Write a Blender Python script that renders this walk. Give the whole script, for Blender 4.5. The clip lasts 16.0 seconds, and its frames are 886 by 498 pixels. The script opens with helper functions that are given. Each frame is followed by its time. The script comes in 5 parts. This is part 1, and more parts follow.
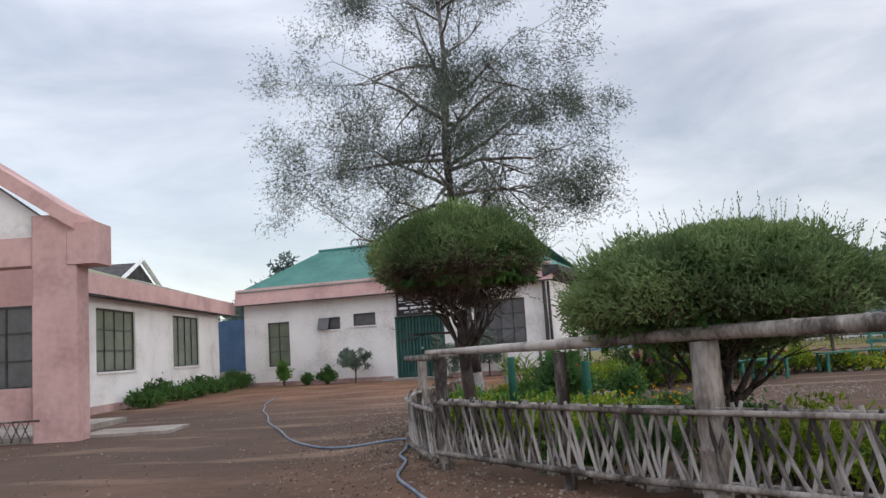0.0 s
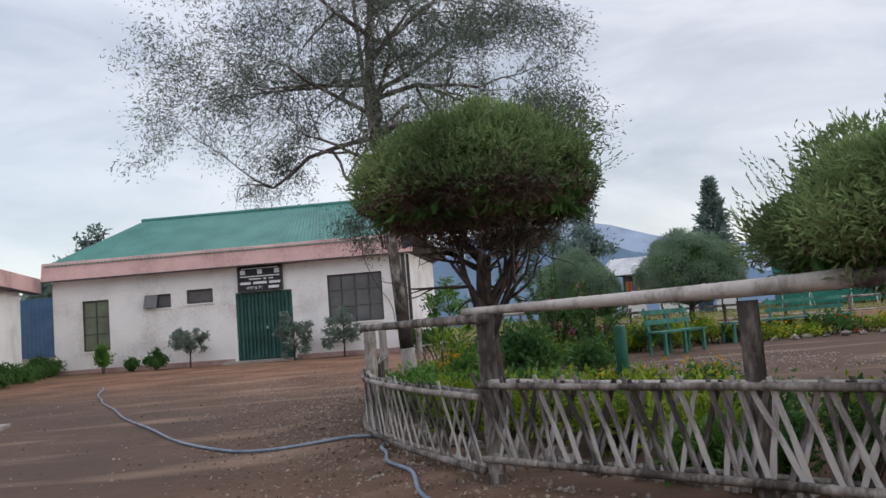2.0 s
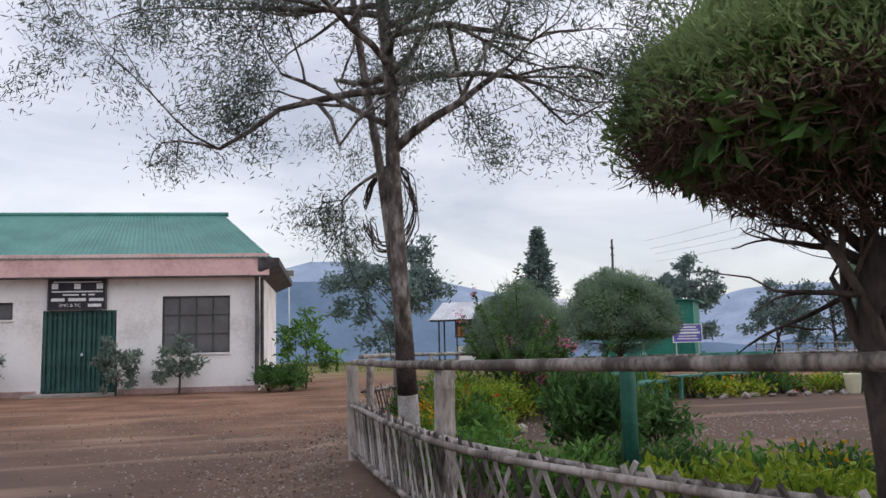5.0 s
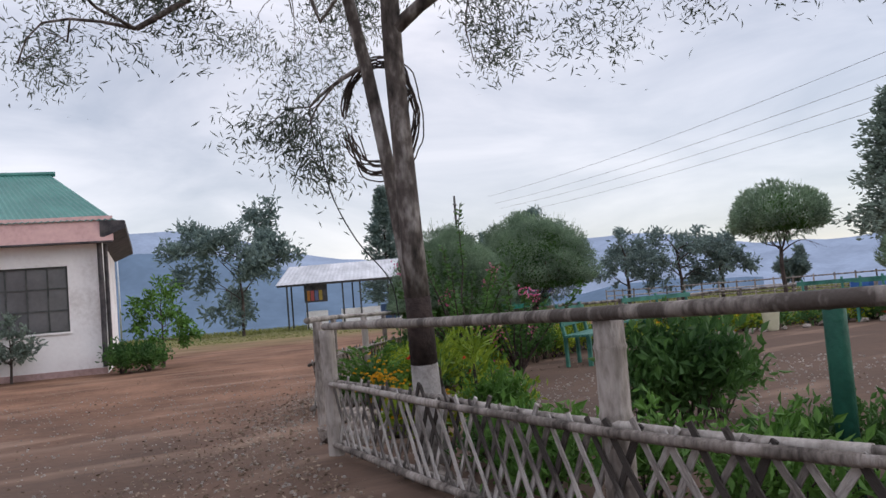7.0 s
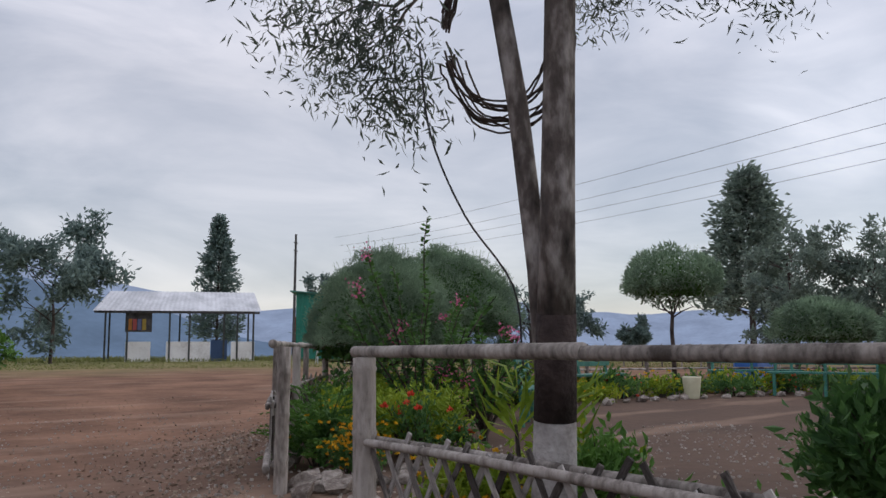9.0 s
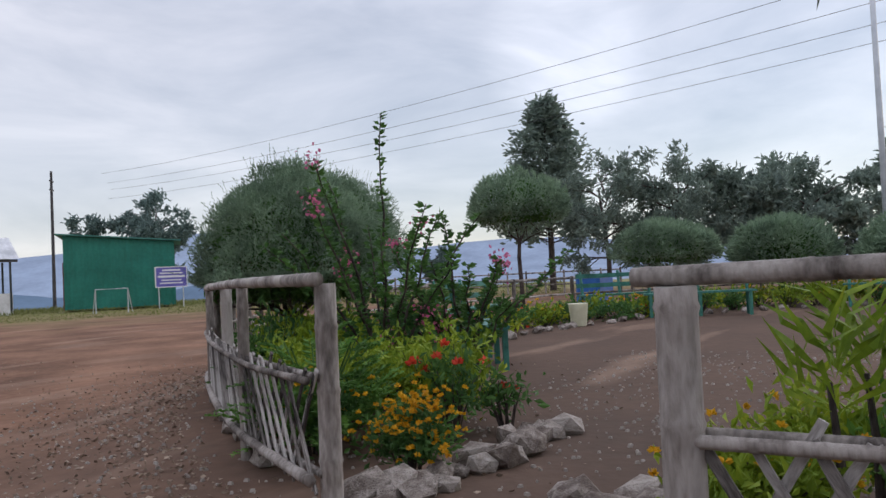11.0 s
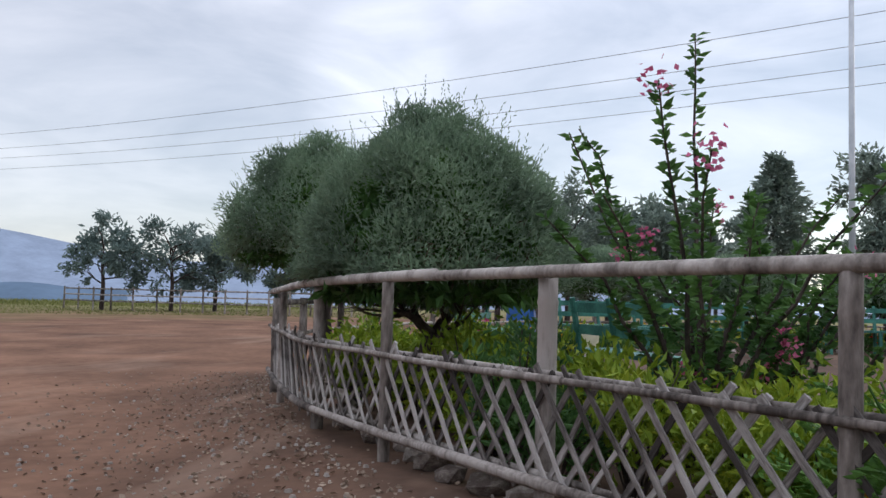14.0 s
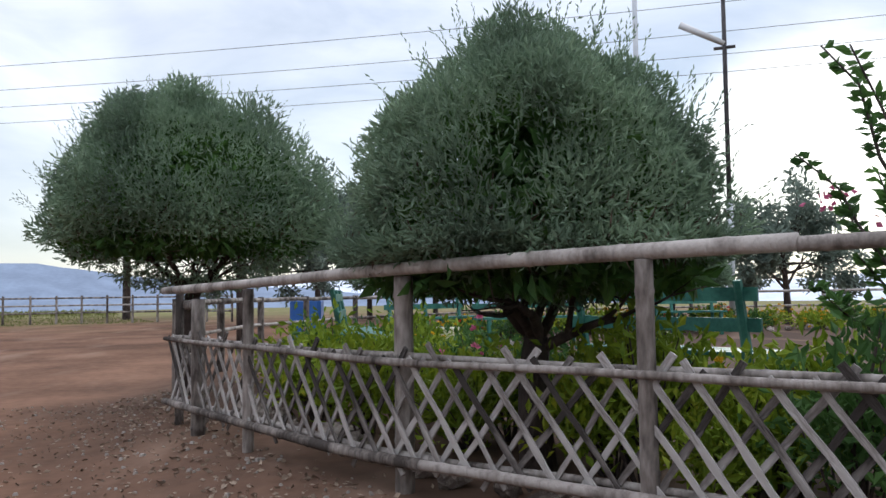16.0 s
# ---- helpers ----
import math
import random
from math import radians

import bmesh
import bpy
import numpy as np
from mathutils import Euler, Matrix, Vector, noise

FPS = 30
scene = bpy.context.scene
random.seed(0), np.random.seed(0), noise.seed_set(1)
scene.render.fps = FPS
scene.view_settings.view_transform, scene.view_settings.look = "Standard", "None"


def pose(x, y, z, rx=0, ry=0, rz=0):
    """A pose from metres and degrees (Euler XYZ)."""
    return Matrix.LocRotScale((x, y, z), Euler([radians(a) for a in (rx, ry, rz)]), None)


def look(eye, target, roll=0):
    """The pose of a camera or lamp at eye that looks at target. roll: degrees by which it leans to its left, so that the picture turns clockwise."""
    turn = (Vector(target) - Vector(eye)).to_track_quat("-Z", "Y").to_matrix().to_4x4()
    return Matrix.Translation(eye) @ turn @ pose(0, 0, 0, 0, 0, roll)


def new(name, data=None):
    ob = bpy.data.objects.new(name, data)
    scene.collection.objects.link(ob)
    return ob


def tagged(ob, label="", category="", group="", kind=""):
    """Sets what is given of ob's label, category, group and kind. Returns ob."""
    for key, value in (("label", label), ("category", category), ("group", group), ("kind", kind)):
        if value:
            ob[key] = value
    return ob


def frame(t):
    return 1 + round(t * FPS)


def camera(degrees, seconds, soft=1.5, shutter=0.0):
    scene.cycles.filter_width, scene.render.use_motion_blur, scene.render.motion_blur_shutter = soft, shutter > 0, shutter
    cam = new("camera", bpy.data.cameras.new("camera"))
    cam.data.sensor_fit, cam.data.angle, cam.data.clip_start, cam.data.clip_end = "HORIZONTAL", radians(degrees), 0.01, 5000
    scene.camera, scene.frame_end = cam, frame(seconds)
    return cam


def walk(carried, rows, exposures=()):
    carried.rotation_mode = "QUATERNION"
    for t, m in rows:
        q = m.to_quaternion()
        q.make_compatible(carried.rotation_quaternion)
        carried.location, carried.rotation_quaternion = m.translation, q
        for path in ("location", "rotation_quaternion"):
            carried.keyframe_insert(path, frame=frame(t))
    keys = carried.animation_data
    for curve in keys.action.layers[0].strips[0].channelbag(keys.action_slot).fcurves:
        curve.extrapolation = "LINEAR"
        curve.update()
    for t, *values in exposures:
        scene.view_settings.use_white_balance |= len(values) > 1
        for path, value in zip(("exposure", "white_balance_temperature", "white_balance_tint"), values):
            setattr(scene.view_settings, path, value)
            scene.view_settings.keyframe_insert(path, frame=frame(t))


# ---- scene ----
cam = camera(56.0, 16.0)
PATH = [
    (0, (1.938, -2.04, 1.316), (1.695, -0.069, 1.549), -3.6),
    (0.5, (1.307, -1.403, 1.327), (1.223, 0.582, 1.556), -4.7),
    (1, (0.832, -0.662, 1.293), (0.899, 1.323, 1.527), -4.2),
    (1.5, (0.401, 0.058, 1.261), (0.531, 2.044, 1.455), -4.5),
    (2, (-0.001, 0.646, 1.253), (0.204, 2.629, 1.413), -4.3),
    (2.5, (-0.384, 1.236, 1.258), (-0.165, 3.214, 1.455), -3.5),
    (3, (-0.761, 1.811, 1.267), (-0.464, 3.775, 1.494), -2.4),
    (3.5, (-1.133, 2.408, 1.276), (-0.733, 4.352, 1.523), -1.8),
    (6, (-2.071, 5.914, 1.301), (-1.228, 7.716, 1.51), -2.6),
    (6.5, (-2.21, 6.521, 1.294), (-1.276, 8.279, 1.485), -3.9),
    (7, (-2.365, 7.103, 1.284), (-1.325, 8.806, 1.409), -4.7),
    (7.5, (-2.526, 7.678, 1.308), (-1.371, 9.308, 1.388), -3.8),
    (8, (-2.52, 8.516, 1.208), (-1.445, 10.192, 1.396), -0.4),
    (8.5, (-2.43, 9.23, 1.198), (-1.268, 10.841, 1.428), -1.1),
    (9, (-2.421, 9.91, 1.201), (-1.051, 11.349, 1.426), -0.1),
    (9.5, (-2.383, 10.602, 1.19), (-0.928, 11.955, 1.421), -0.2),
    (12, (-1.794, 14.094, 1.195), (0.02, 14.936, 1.186), -2.6),
    (12.5, (-1.675, 14.754, 1.178), (0.131, 15.611, 1.228), -1.2),
    (13, (-1.508, 15.43, 1.157), (0.317, 16.244, 1.239), -0.2),
    (13.5, (-1.315, 16.122, 1.091), (0.55, 16.833, 1.21), 1.6),
    (14, (-1.056, 16.784, 1.073), (0.854, 17.363, 1.187), 1.4),
    (14.5, (-0.691, 17.459, 1.063), (1.257, 17.898, 1.163), 0.7),
    (15, (-0.314, 18.122, 1.077), (1.661, 18.428, 1.162), 0.1),
    (15.5, (0.046, 18.787, 1.051), (2.043, 18.866, 1.121), -0.2),
    (16, (0.477, 19.433, 1.037), (2.467, 19.268, 1.143), -0.8),
]
walk(cam, [(t, look(eye, target, roll)) for t, eye, target, roll in PATH],
     exposures=[(0.0, 0.0, 6600, 12), (3.5, -0.04, 6600, 13), (6.0, 0.08, 6650, 16), (7.5, 0.0, 6600, 16), (9.5, -0.3, 6550, 15), (12.0, 0.04, 6450, 15), (14.5, 0.02, 6450, 13), (16.0, 0.14, 6450, 12)])

# ---- world and sun ----
rng = np.random.default_rng(7)
SUN_AZ, SUN_EL = -28.0, 14.0
SUN_DIR = Vector((math.cos(radians(SUN_EL)) * math.cos(radians(SUN_AZ)), math.cos(radians(SUN_EL)) * math.sin(radians(SUN_AZ)), math.sin(radians(SUN_EL))))


def link(nt, a, b):
    nt.links.new(a, b)


def build_world():
    w = bpy.data.worlds.new("overcast_sky")
    scene.world = w
    w.use_nodes = True
    nt = w.node_tree
    nt.nodes.clear()
    N = nt.nodes.new
    out, bg, sky = N("ShaderNodeOutputWorld"), N("ShaderNodeBackground"), N("ShaderNodeTexSky")
    sky.sky_type = "NISHITA"
    sky.sun_disc = False
    sky.dust_density = 0.0
    sky.sun_elevation, sky.sun_rotation = radians(SUN_EL), radians(90 - SUN_AZ)
    tc, sep = N("ShaderNodeTexCoord"), N("ShaderNodeSeparateXYZ")
    link(nt, tc.outputs["Generated"], sep.inputs[0])
    # flattened cloud coordinates
    zup = N("ShaderNodeMath"); zup.operation = "MAXIMUM"; zup.inputs[1].default_value = 0.0
    link(nt, sep.outputs[2], zup.inputs[0])
    mp = N("ShaderNodeMapping"); mp.inputs["Scale"].default_value = (1.6, 1.6, 5.0)
    link(nt, tc.outputs["Generated"], mp.inputs[0])
    n1 = N("ShaderNodeTexNoise"); n1.inputs["Scale"].default_value = 1.9; n1.inputs["Detail"].default_value = 7; n1.inputs["Roughness"].default_value = 0.55
    n1.inputs["Distortion"].default_value = 0.4
    link(nt, mp.outputs[0], n1.inputs["Vector"])
    r1 = N("ShaderNodeValToRGB")
    r1.color_ramp.elements[0].position, r1.color_ramp.elements[0].color = 0.32, (0.42, 0.455, 0.53, 1)
    r1.color_ramp.elements[1].position, r1.color_ramp.elements[1].color = 0.68, (0.76, 0.77, 0.82, 1)
    e = r1.color_ramp.elements.new(0.5); e.color = (0.58, 0.605, 0.67, 1)
    link(nt, n1.outputs[0], r1.inputs[0])
    # brighter towards the zenith, as overcast skies are
    zen = N("ShaderNodeMapRange"); zen.inputs[1].default_value, zen.inputs[2].default_value = 0.3, 1.0
    zen.inputs[3].default_value, zen.inputs[4].default_value = 1.0, 2.7
    link(nt, zup.outputs[0], zen.inputs[0])
    m1 = N("ShaderNodeMix"); m1.data_type = "RGBA"; m1.blend_type = "MULTIPLY"; m1.inputs[0].default_value = 1.0
    link(nt, r1.outputs[0], m1.inputs[6]); link(nt, zen.outputs[0], m1.inputs[7])
    col = m1.outputs[2]
    # thin cloud lit from behind: round the sun, and a bright break beside it
    for (az, el, lo, gain, tint) in ((-29, 9, 0.986, 1.5, (1.0, 0.86, 0.62)), (21.5, 14.8, 0.993, 0.36, (1.0, 0.99, 0.96))):
        d = (math.cos(radians(el)) * math.cos(radians(az)), math.cos(radians(el)) * math.sin(radians(az)), math.sin(radians(el)))
        dot = N("ShaderNodeVectorMath"); dot.operation = "DOT_PRODUCT"; dot.inputs[1].default_value = d
        link(nt, tc.outputs["Generated"], dot.inputs[0])
        mr = N("ShaderNodeMapRange"); mr.interpolation_type = "SMOOTHERSTEP"
        mr.inputs[1].default_value, mr.inputs[2].default_value = lo, 1.0
        mr.inputs[3].default_value, mr.inputs[4].default_value = 0.0, gain
        link(nt, dot.outputs["Value"], mr.inputs[0])
        cl = N("ShaderNodeMath"); cl.operation = "MULTIPLY"
        link(nt, mr.outputs[0], cl.inputs[0]); link(nt, n1.outputs[0], cl.inputs[1])
        sc = N("ShaderNodeMix"); sc.data_type = "RGBA"; sc.blend_type = "MULTIPLY"; sc.inputs[0].default_value = 1.0
        sc.inputs[6].default_value = (*tint, 1)
        link(nt, cl.outputs[0], sc.inputs[7])
        ad = N("ShaderNodeMix"); ad.data_type = "RGBA"; ad.blend_type = "ADD"; ad.inputs[0].default_value = 1.0
        link(nt, col, ad.inputs[6]); link(nt, sc.outputs[2], ad.inputs[7])
        col = ad.outputs[2]
    bg.inputs[1].default_value = 0.95
    link(nt, col, bg.inputs[0])
    bg2 = N("ShaderNodeBackground"); bg2.inputs[1].default_value = 0.05
    link(nt, sky.outputs[0], bg2.inputs[0])
    add = N("ShaderNodeAddShader")
    link(nt, bg.outputs[0], add.inputs[0]); link(nt, bg2.outputs[0], add.inputs[1])
    link(nt, add.outputs[0], out.inputs[0])


build_world()
sun = new("sun", bpy.data.lights.new("sun", "SUN"))
sun.data.energy, sun.data.angle, sun.data.color = 0.7, radians(14), (1.0, 0.93, 0.82)
sun.matrix_world = look(SUN_DIR * 80, (0, 0, 0))

# ---- materials ----
MATS = {}


def mat(name, c1, c2, scale=4.0, rough=0.85, bump=0.3, fine=40.0, metal=0.0, stretch=(1, 1, 1), c3=None, per_object=0.0, spec=0.3):
    """Two scales of noise between two or three colours, with a fine relief."""
    if name in MATS:
        return MATS[name]
    m = bpy.data.materials.new(name)
    MATS[name] = m
    m.use_nodes = True
    nt = m.node_tree
    N = nt.nodes.new
    p = nt.nodes["Principled BSDF"]
    tc, mp = N("ShaderNodeTexCoord"), N("ShaderNodeMapping")
    mp.inputs["Scale"].default_value = stretch
    link(nt, tc.outputs["Object"], mp.inputs[0])
    a, b = N("ShaderNodeTexNoise"), N("ShaderNodeTexNoise")
    a.inputs["Scale"].default_value, a.inputs["Detail"].default_value = scale, 6
    b.inputs["Scale"].default_value, b.inputs["Detail"].default_value = fine, 4
    link(nt, mp.outputs[0], a.inputs["Vector"]); link(nt, mp.outputs[0], b.inputs["Vector"])
    mx = N("ShaderNodeMath"); mx.operation = "MULTIPLY_ADD"; mx.inputs[1].default_value = 0.45
    ms = N("ShaderNodeMath"); ms.operation = "MULTIPLY_ADD"; ms.inputs[1].default_value = 1.1; ms.inputs[2].default_value = -0.27
    link(nt, a.outputs[0], ms.inputs[0])
    link(nt, b.outputs[0], mx.inputs[0]); link(nt, ms.outputs[0], mx.inputs[2])
    fac = mx.outputs[0]
    if per_object:
        oi = N("ShaderNodeObjectInfo")
        po = N("ShaderNodeMath"); po.operation = "MULTIPLY_ADD"; po.inputs[1].default_value = per_object
        link(nt, oi.outputs["Random"], po.inputs[0]); link(nt, fac, po.inputs[2])
        sb = N("ShaderNodeMath"); sb.operation = "SUBTRACT"; sb.inputs[1].default_value = per_object / 2
        link(nt, po.outputs[0], sb.inputs[0])
        fac = sb.outputs[0]
    r = N("ShaderNodeValToRGB")
    r.color_ramp.elements[0].position, r.color_ramp.elements[0].color = 0.28, (*c1, 1)
    r.color_ramp.elements[1].position, r.color_ramp.elements[1].color = 0.72, (*c2, 1)
    if c3:
        e = r.color_ramp.elements.new(0.5); e.color = (*c3, 1)
    link(nt, fac, r.inputs[0])
    link(nt, r.outputs[0], p.inputs["Base Color"])
    p.inputs["Roughness"].default_value, p.inputs["Metallic"].default_value = rough, metal
    p.inputs["Specular IOR Level"].default_value = spec
    if bump:
        bp = N("ShaderNodeBump"); bp.inputs["Strength"].default_value = bump; bp.inputs["Distance"].default_value = 0.02
        link(nt, b.outputs[0], bp.inputs["Height"]); link(nt, bp.outputs[0], p.inputs["Normal"])
    return m


def leaf_mat(name, c1, c2, scale=9.0, translucent=0.25, c3=None):
    """Leaves: colour varied leaf by leaf and branch by branch, part of the light coming through."""
    if name in MATS:
        return MATS[name]
    m = mat(name, c1, c2, scale=scale * 0.2, fine=scale * 3, rough=0.6, bump=0.0, c3=c3, spec=0.25)
    nt = m.node_tree
    p, out = nt.nodes["Principled BSDF"], nt.nodes["Material Output"]
    tr, mx = nt.nodes.new("ShaderNodeBsdfTranslucent"), nt.nodes.new("ShaderNodeMixShader")
    src = p.inputs["Base Color"].links[0].from_socket
    link(nt, src, tr.inputs[0])
    mx.inputs[0].default_value = translucent
    link(nt, p.outputs[0], mx.inputs[1]); link(nt, tr.outputs[0], mx.inputs[2])
    link(nt, mx.outputs[0], out.inputs[0])
    return m


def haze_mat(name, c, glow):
    """Far slopes: kilometres of blue air put into the colour, with a glow."""
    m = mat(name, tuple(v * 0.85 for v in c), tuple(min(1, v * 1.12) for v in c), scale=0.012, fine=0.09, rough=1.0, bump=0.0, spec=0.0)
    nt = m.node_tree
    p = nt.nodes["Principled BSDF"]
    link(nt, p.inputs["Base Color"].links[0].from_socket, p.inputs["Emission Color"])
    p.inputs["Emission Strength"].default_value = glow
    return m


BAMBOO = mat("weathered_bamboo", (0.075, 0.062, 0.054), (0.46, 0.42, 0.385), c3=(0.27, 0.24, 0.215), scale=6, fine=42, stretch=(1, 1, 0.35), rough=0.75, bump=0.5, per_object=0.3)
SLAT = mat("split_bamboo", (0.045, 0.038, 0.034), (0.44, 0.41, 0.385), c3=(0.20, 0.178, 0.163), scale=7, fine=80, stretch=(1, 1, 0.2), rough=0.85, bump=0.6, per_object=0.5)
POSTM = mat("old_post_wood", (0.055, 0.045, 0.039), (0.38, 0.34, 0.31), c3=(0.20, 0.172, 0.152), scale=5, fine=40, stretch=(1, 1, 0.3), rough=0.85, bump=0.6, per_object=0.25)
WALL = mat("white_wall_paint", (0.62, 0.59, 0.565), (0.86, 0.845, 0.83), c3=(0.80, 0.78, 0.765), scale=0.7, fine=9, rough=0.9, bump=0.15)
PINK = mat("pink_wall_paint", (0.44, 0.27, 0.25), (0.66, 0.43, 0.40), c3=(0.58, 0.37, 0.35), scale=0.9, fine=8, rough=0.85, bump=0.15)
PINKPL = mat("pink_plinth", (0.33, 0.22, 0.20), (0.55, 0.38, 0.36), scale=1.5, fine=12, rough=0.9)
GREENROOF = mat("green_roof_sheet", (0.04, 0.155, 0.135), (0.07, 0.225, 0.19), scale=0.8, fine=6, rough=0.5, bump=0.05)
OLIVEROOF = mat("faded_green_roof_sheet", (0.16, 0.17, 0.08), (0.26, 0.27, 0.14), scale=0.8, fine=6, rough=0.6, bump=0.05)
DARKEAVE = mat("dark_eave_wood", (0.03, 0.03, 0.035), (0.10, 0.09, 0.09), scale=3, fine=20, rough=0.8)
WHITEP = mat("white_trim_paint", (0.6, 0.6, 0.6), (0.82, 0.82, 0.8), scale=3, fine=20, rough=0.6, bump=0.1)
DOORG = mat("dark_green_gate_paint", (0.018, 0.06, 0.055), (0.04, 0.12, 0.105), scale=2, fine=20, rough=0.5, bump=0.1)
FRAMEM = mat("dark_window_frame", (0.03, 0.035, 0.035), (0.08, 0.085, 0.08), scale=4, fine=30, rough=0.6)
BLACKS = mat("black_sign_paint", (0.012, 0.012, 0.018), (0.03, 0.03, 0.04), scale=2, fine=15, rough=0.5)
BLUES = mat("blue_sign_paint", (0.10, 0.09, 0.36), (0.16, 0.14, 0.46), scale=2, fine=15, rough=0.5)
LETTER = mat("white_lettering", (0.6, 0.6, 0.62), (0.8, 0.8, 0.8), scale=8, fine=30, rough=0.6, bump=0)
SHEDG = mat("green_shed_sheet", (0.012, 0.13, 0.095), (0.025, 0.21, 0.155), scale=0.7, fine=6, rough=0.45, bump=0.05)
RUSTY = mat("rust_red_door", (0.14, 0.04, 0.03), (0.22, 0.07, 0.05), scale=2, fine=20, rough=0.7)
TIN = mat("grey_tin_roof", (0.36, 0.37, 0.39), (0.60, 0.61, 0.63), scale=0.9, fine=7, rough=0.5, bump=0.1, metal=0.2)
BENCHG = mat("green_bench_paint", (0.02, 0.10, 0.08), (0.06, 0.22, 0.17), scale=5, fine=35, rough=0.5, bump=0.2, per_object=0.2)
TUBEG = mat("green_painted_post", (0.012, 0.075, 0.055), (0.025, 0.13, 0.09), scale=5, fine=35, rough=0.55, bump=0.3)
STONE = mat("grey_brown_stone", (0.13, 0.10, 0.085), (0.42, 0.37, 0.33), c3=(0.27, 0.23, 0.20), scale=5, fine=30, rough=0.95, bump=0.8, per_object=0.4)
CONC = mat("worn_concrete", (0.22, 0.19, 0.165), (0.42, 0.38, 0.34), scale=1.5, fine=14, rough=0.95, bump=0.4)
BARK = mat("grey_brown_bark", (0.035, 0.03, 0.028), (0.36, 0.33, 0.31), c3=(0.125, 0.105, 0.095), scale=9, fine=26, stretch=(1, 1, 0.45), rough=0.95, bump=1.0)
BARKD = mat("dark_bark", (0.025, 0.02, 0.018), (0.11, 0.085, 0.075), scale=7, fine=40, stretch=(1, 1, 0.4), rough=0.95, bump=0.8)
TARRED = mat("dark_painted_trunk_band", (0.018, 0.012, 0.011), (0.06, 0.042, 0.038), scale=6, fine=30, rough=0.9, bump=0.8)
LIMED = mat("limewashed_trunk_band", (0.20, 0.18, 0.17), (0.42, 0.39, 0.37), scale=7, fine=30, rough=0.95, bump=0.8)
HOSEM = mat("blue_grey_hose", (0.12, 0.16, 0.22), (0.25, 0.30, 0.36), scale=4, fine=20, rough=0.5, bump=0)
WIRE = mat("black_wire", (0.02, 0.02, 0.02), (0.04, 0.04, 0.04), scale=4, rough=0.6, bump=0)
VINE = mat("dry_vine", (0.03, 0.022, 0.02), (0.09, 0.07, 0.06), scale=8, fine=40, rough=0.9, bump=0.4)
STEEL = mat("pale_steel_pole", (0.42, 0.45, 0.48), (0.58, 0.60, 0.62), scale=2, fine=10, rough=0.5, metal=0.3, bump=0)
TUBOFF = mat("white_lamp_case", (0.6, 0.6, 0.6), (0.75, 0.75, 0.75), scale=2, rough=0.5, bump=0)
CREAM = mat("cream_plastic", (0.62, 0.60, 0.42), (0.74, 0.72, 0.54), scale=4, fine=20, rough=0.5, bump=0)
BLUEP = mat("blue_plastic", (0.03, 0.12, 0.42), (0.05, 0.18, 0.52), scale=3, rough=0.5, bump=0)

# raised and greyed: haze and lens flare are put into this green
CEDAR = leaf_mat("hazed_cypress_green", (0.125, 0.18, 0.125), (0.28, 0.385, 0.25), c3=(0.19, 0.275, 0.18), translucent=0.35)
CEDARL = leaf_mat("cypress_fresh_green", (0.075, 0.115, 0.05), (0.27, 0.36, 0.15), c3=(0.15, 0.22, 0.088), translucent=0.35)
BROWNL = leaf_mat("dry_cypress_twigs", (0.05, 0.035, 0.028), (0.16, 0.105, 0.08))
WATTLE = leaf_mat("wattle_grey_green", (0.06, 0.078, 0.065), (0.17, 0.20, 0.155), c3=(0.10, 0.127, 0.098), translucent=0.35)
# next two: haze put into the leaf colours, lighter and bluer
DUSK = leaf_mat("hazed_dark_leaf", (0.11, 0.15, 0.13), (0.25, 0.32, 0.255), translucent=0.35)
FARG = leaf_mat("hazed_far_leaf", (0.10, 0.15, 0.145), (0.20, 0.27, 0.24), translucent=0.35)
FERN = leaf_mat("ferny_green", (0.045, 0.115, 0.022), (0.15, 0.31, 0.058))
SHRUB = leaf_mat("shrub_green", (0.03, 0.08, 0.025), (0.11, 0.23, 0.055), translucent=0.35)
YELG = leaf_mat("yellow_green_leaf", (0.10, 0.17, 0.015), (0.40, 0.42, 0.035), c3=(0.21, 0.30, 0.025))
MARI = leaf_mat("marigold_yellow", (0.55, 0.26, 0.012), (0.75, 0.46, 0.02))
REDF = leaf_mat("red_petal", (0.50, 0.035, 0.02), (0.70, 0.09, 0.04))
PINKF = leaf_mat("pink_petal", (0.48, 0.08, 0.19), (0.68, 0.20, 0.34))
GRASSM = leaf_mat("dry_grass_blade", (0.09, 0.11, 0.03), (0.26, 0.27, 0.09))


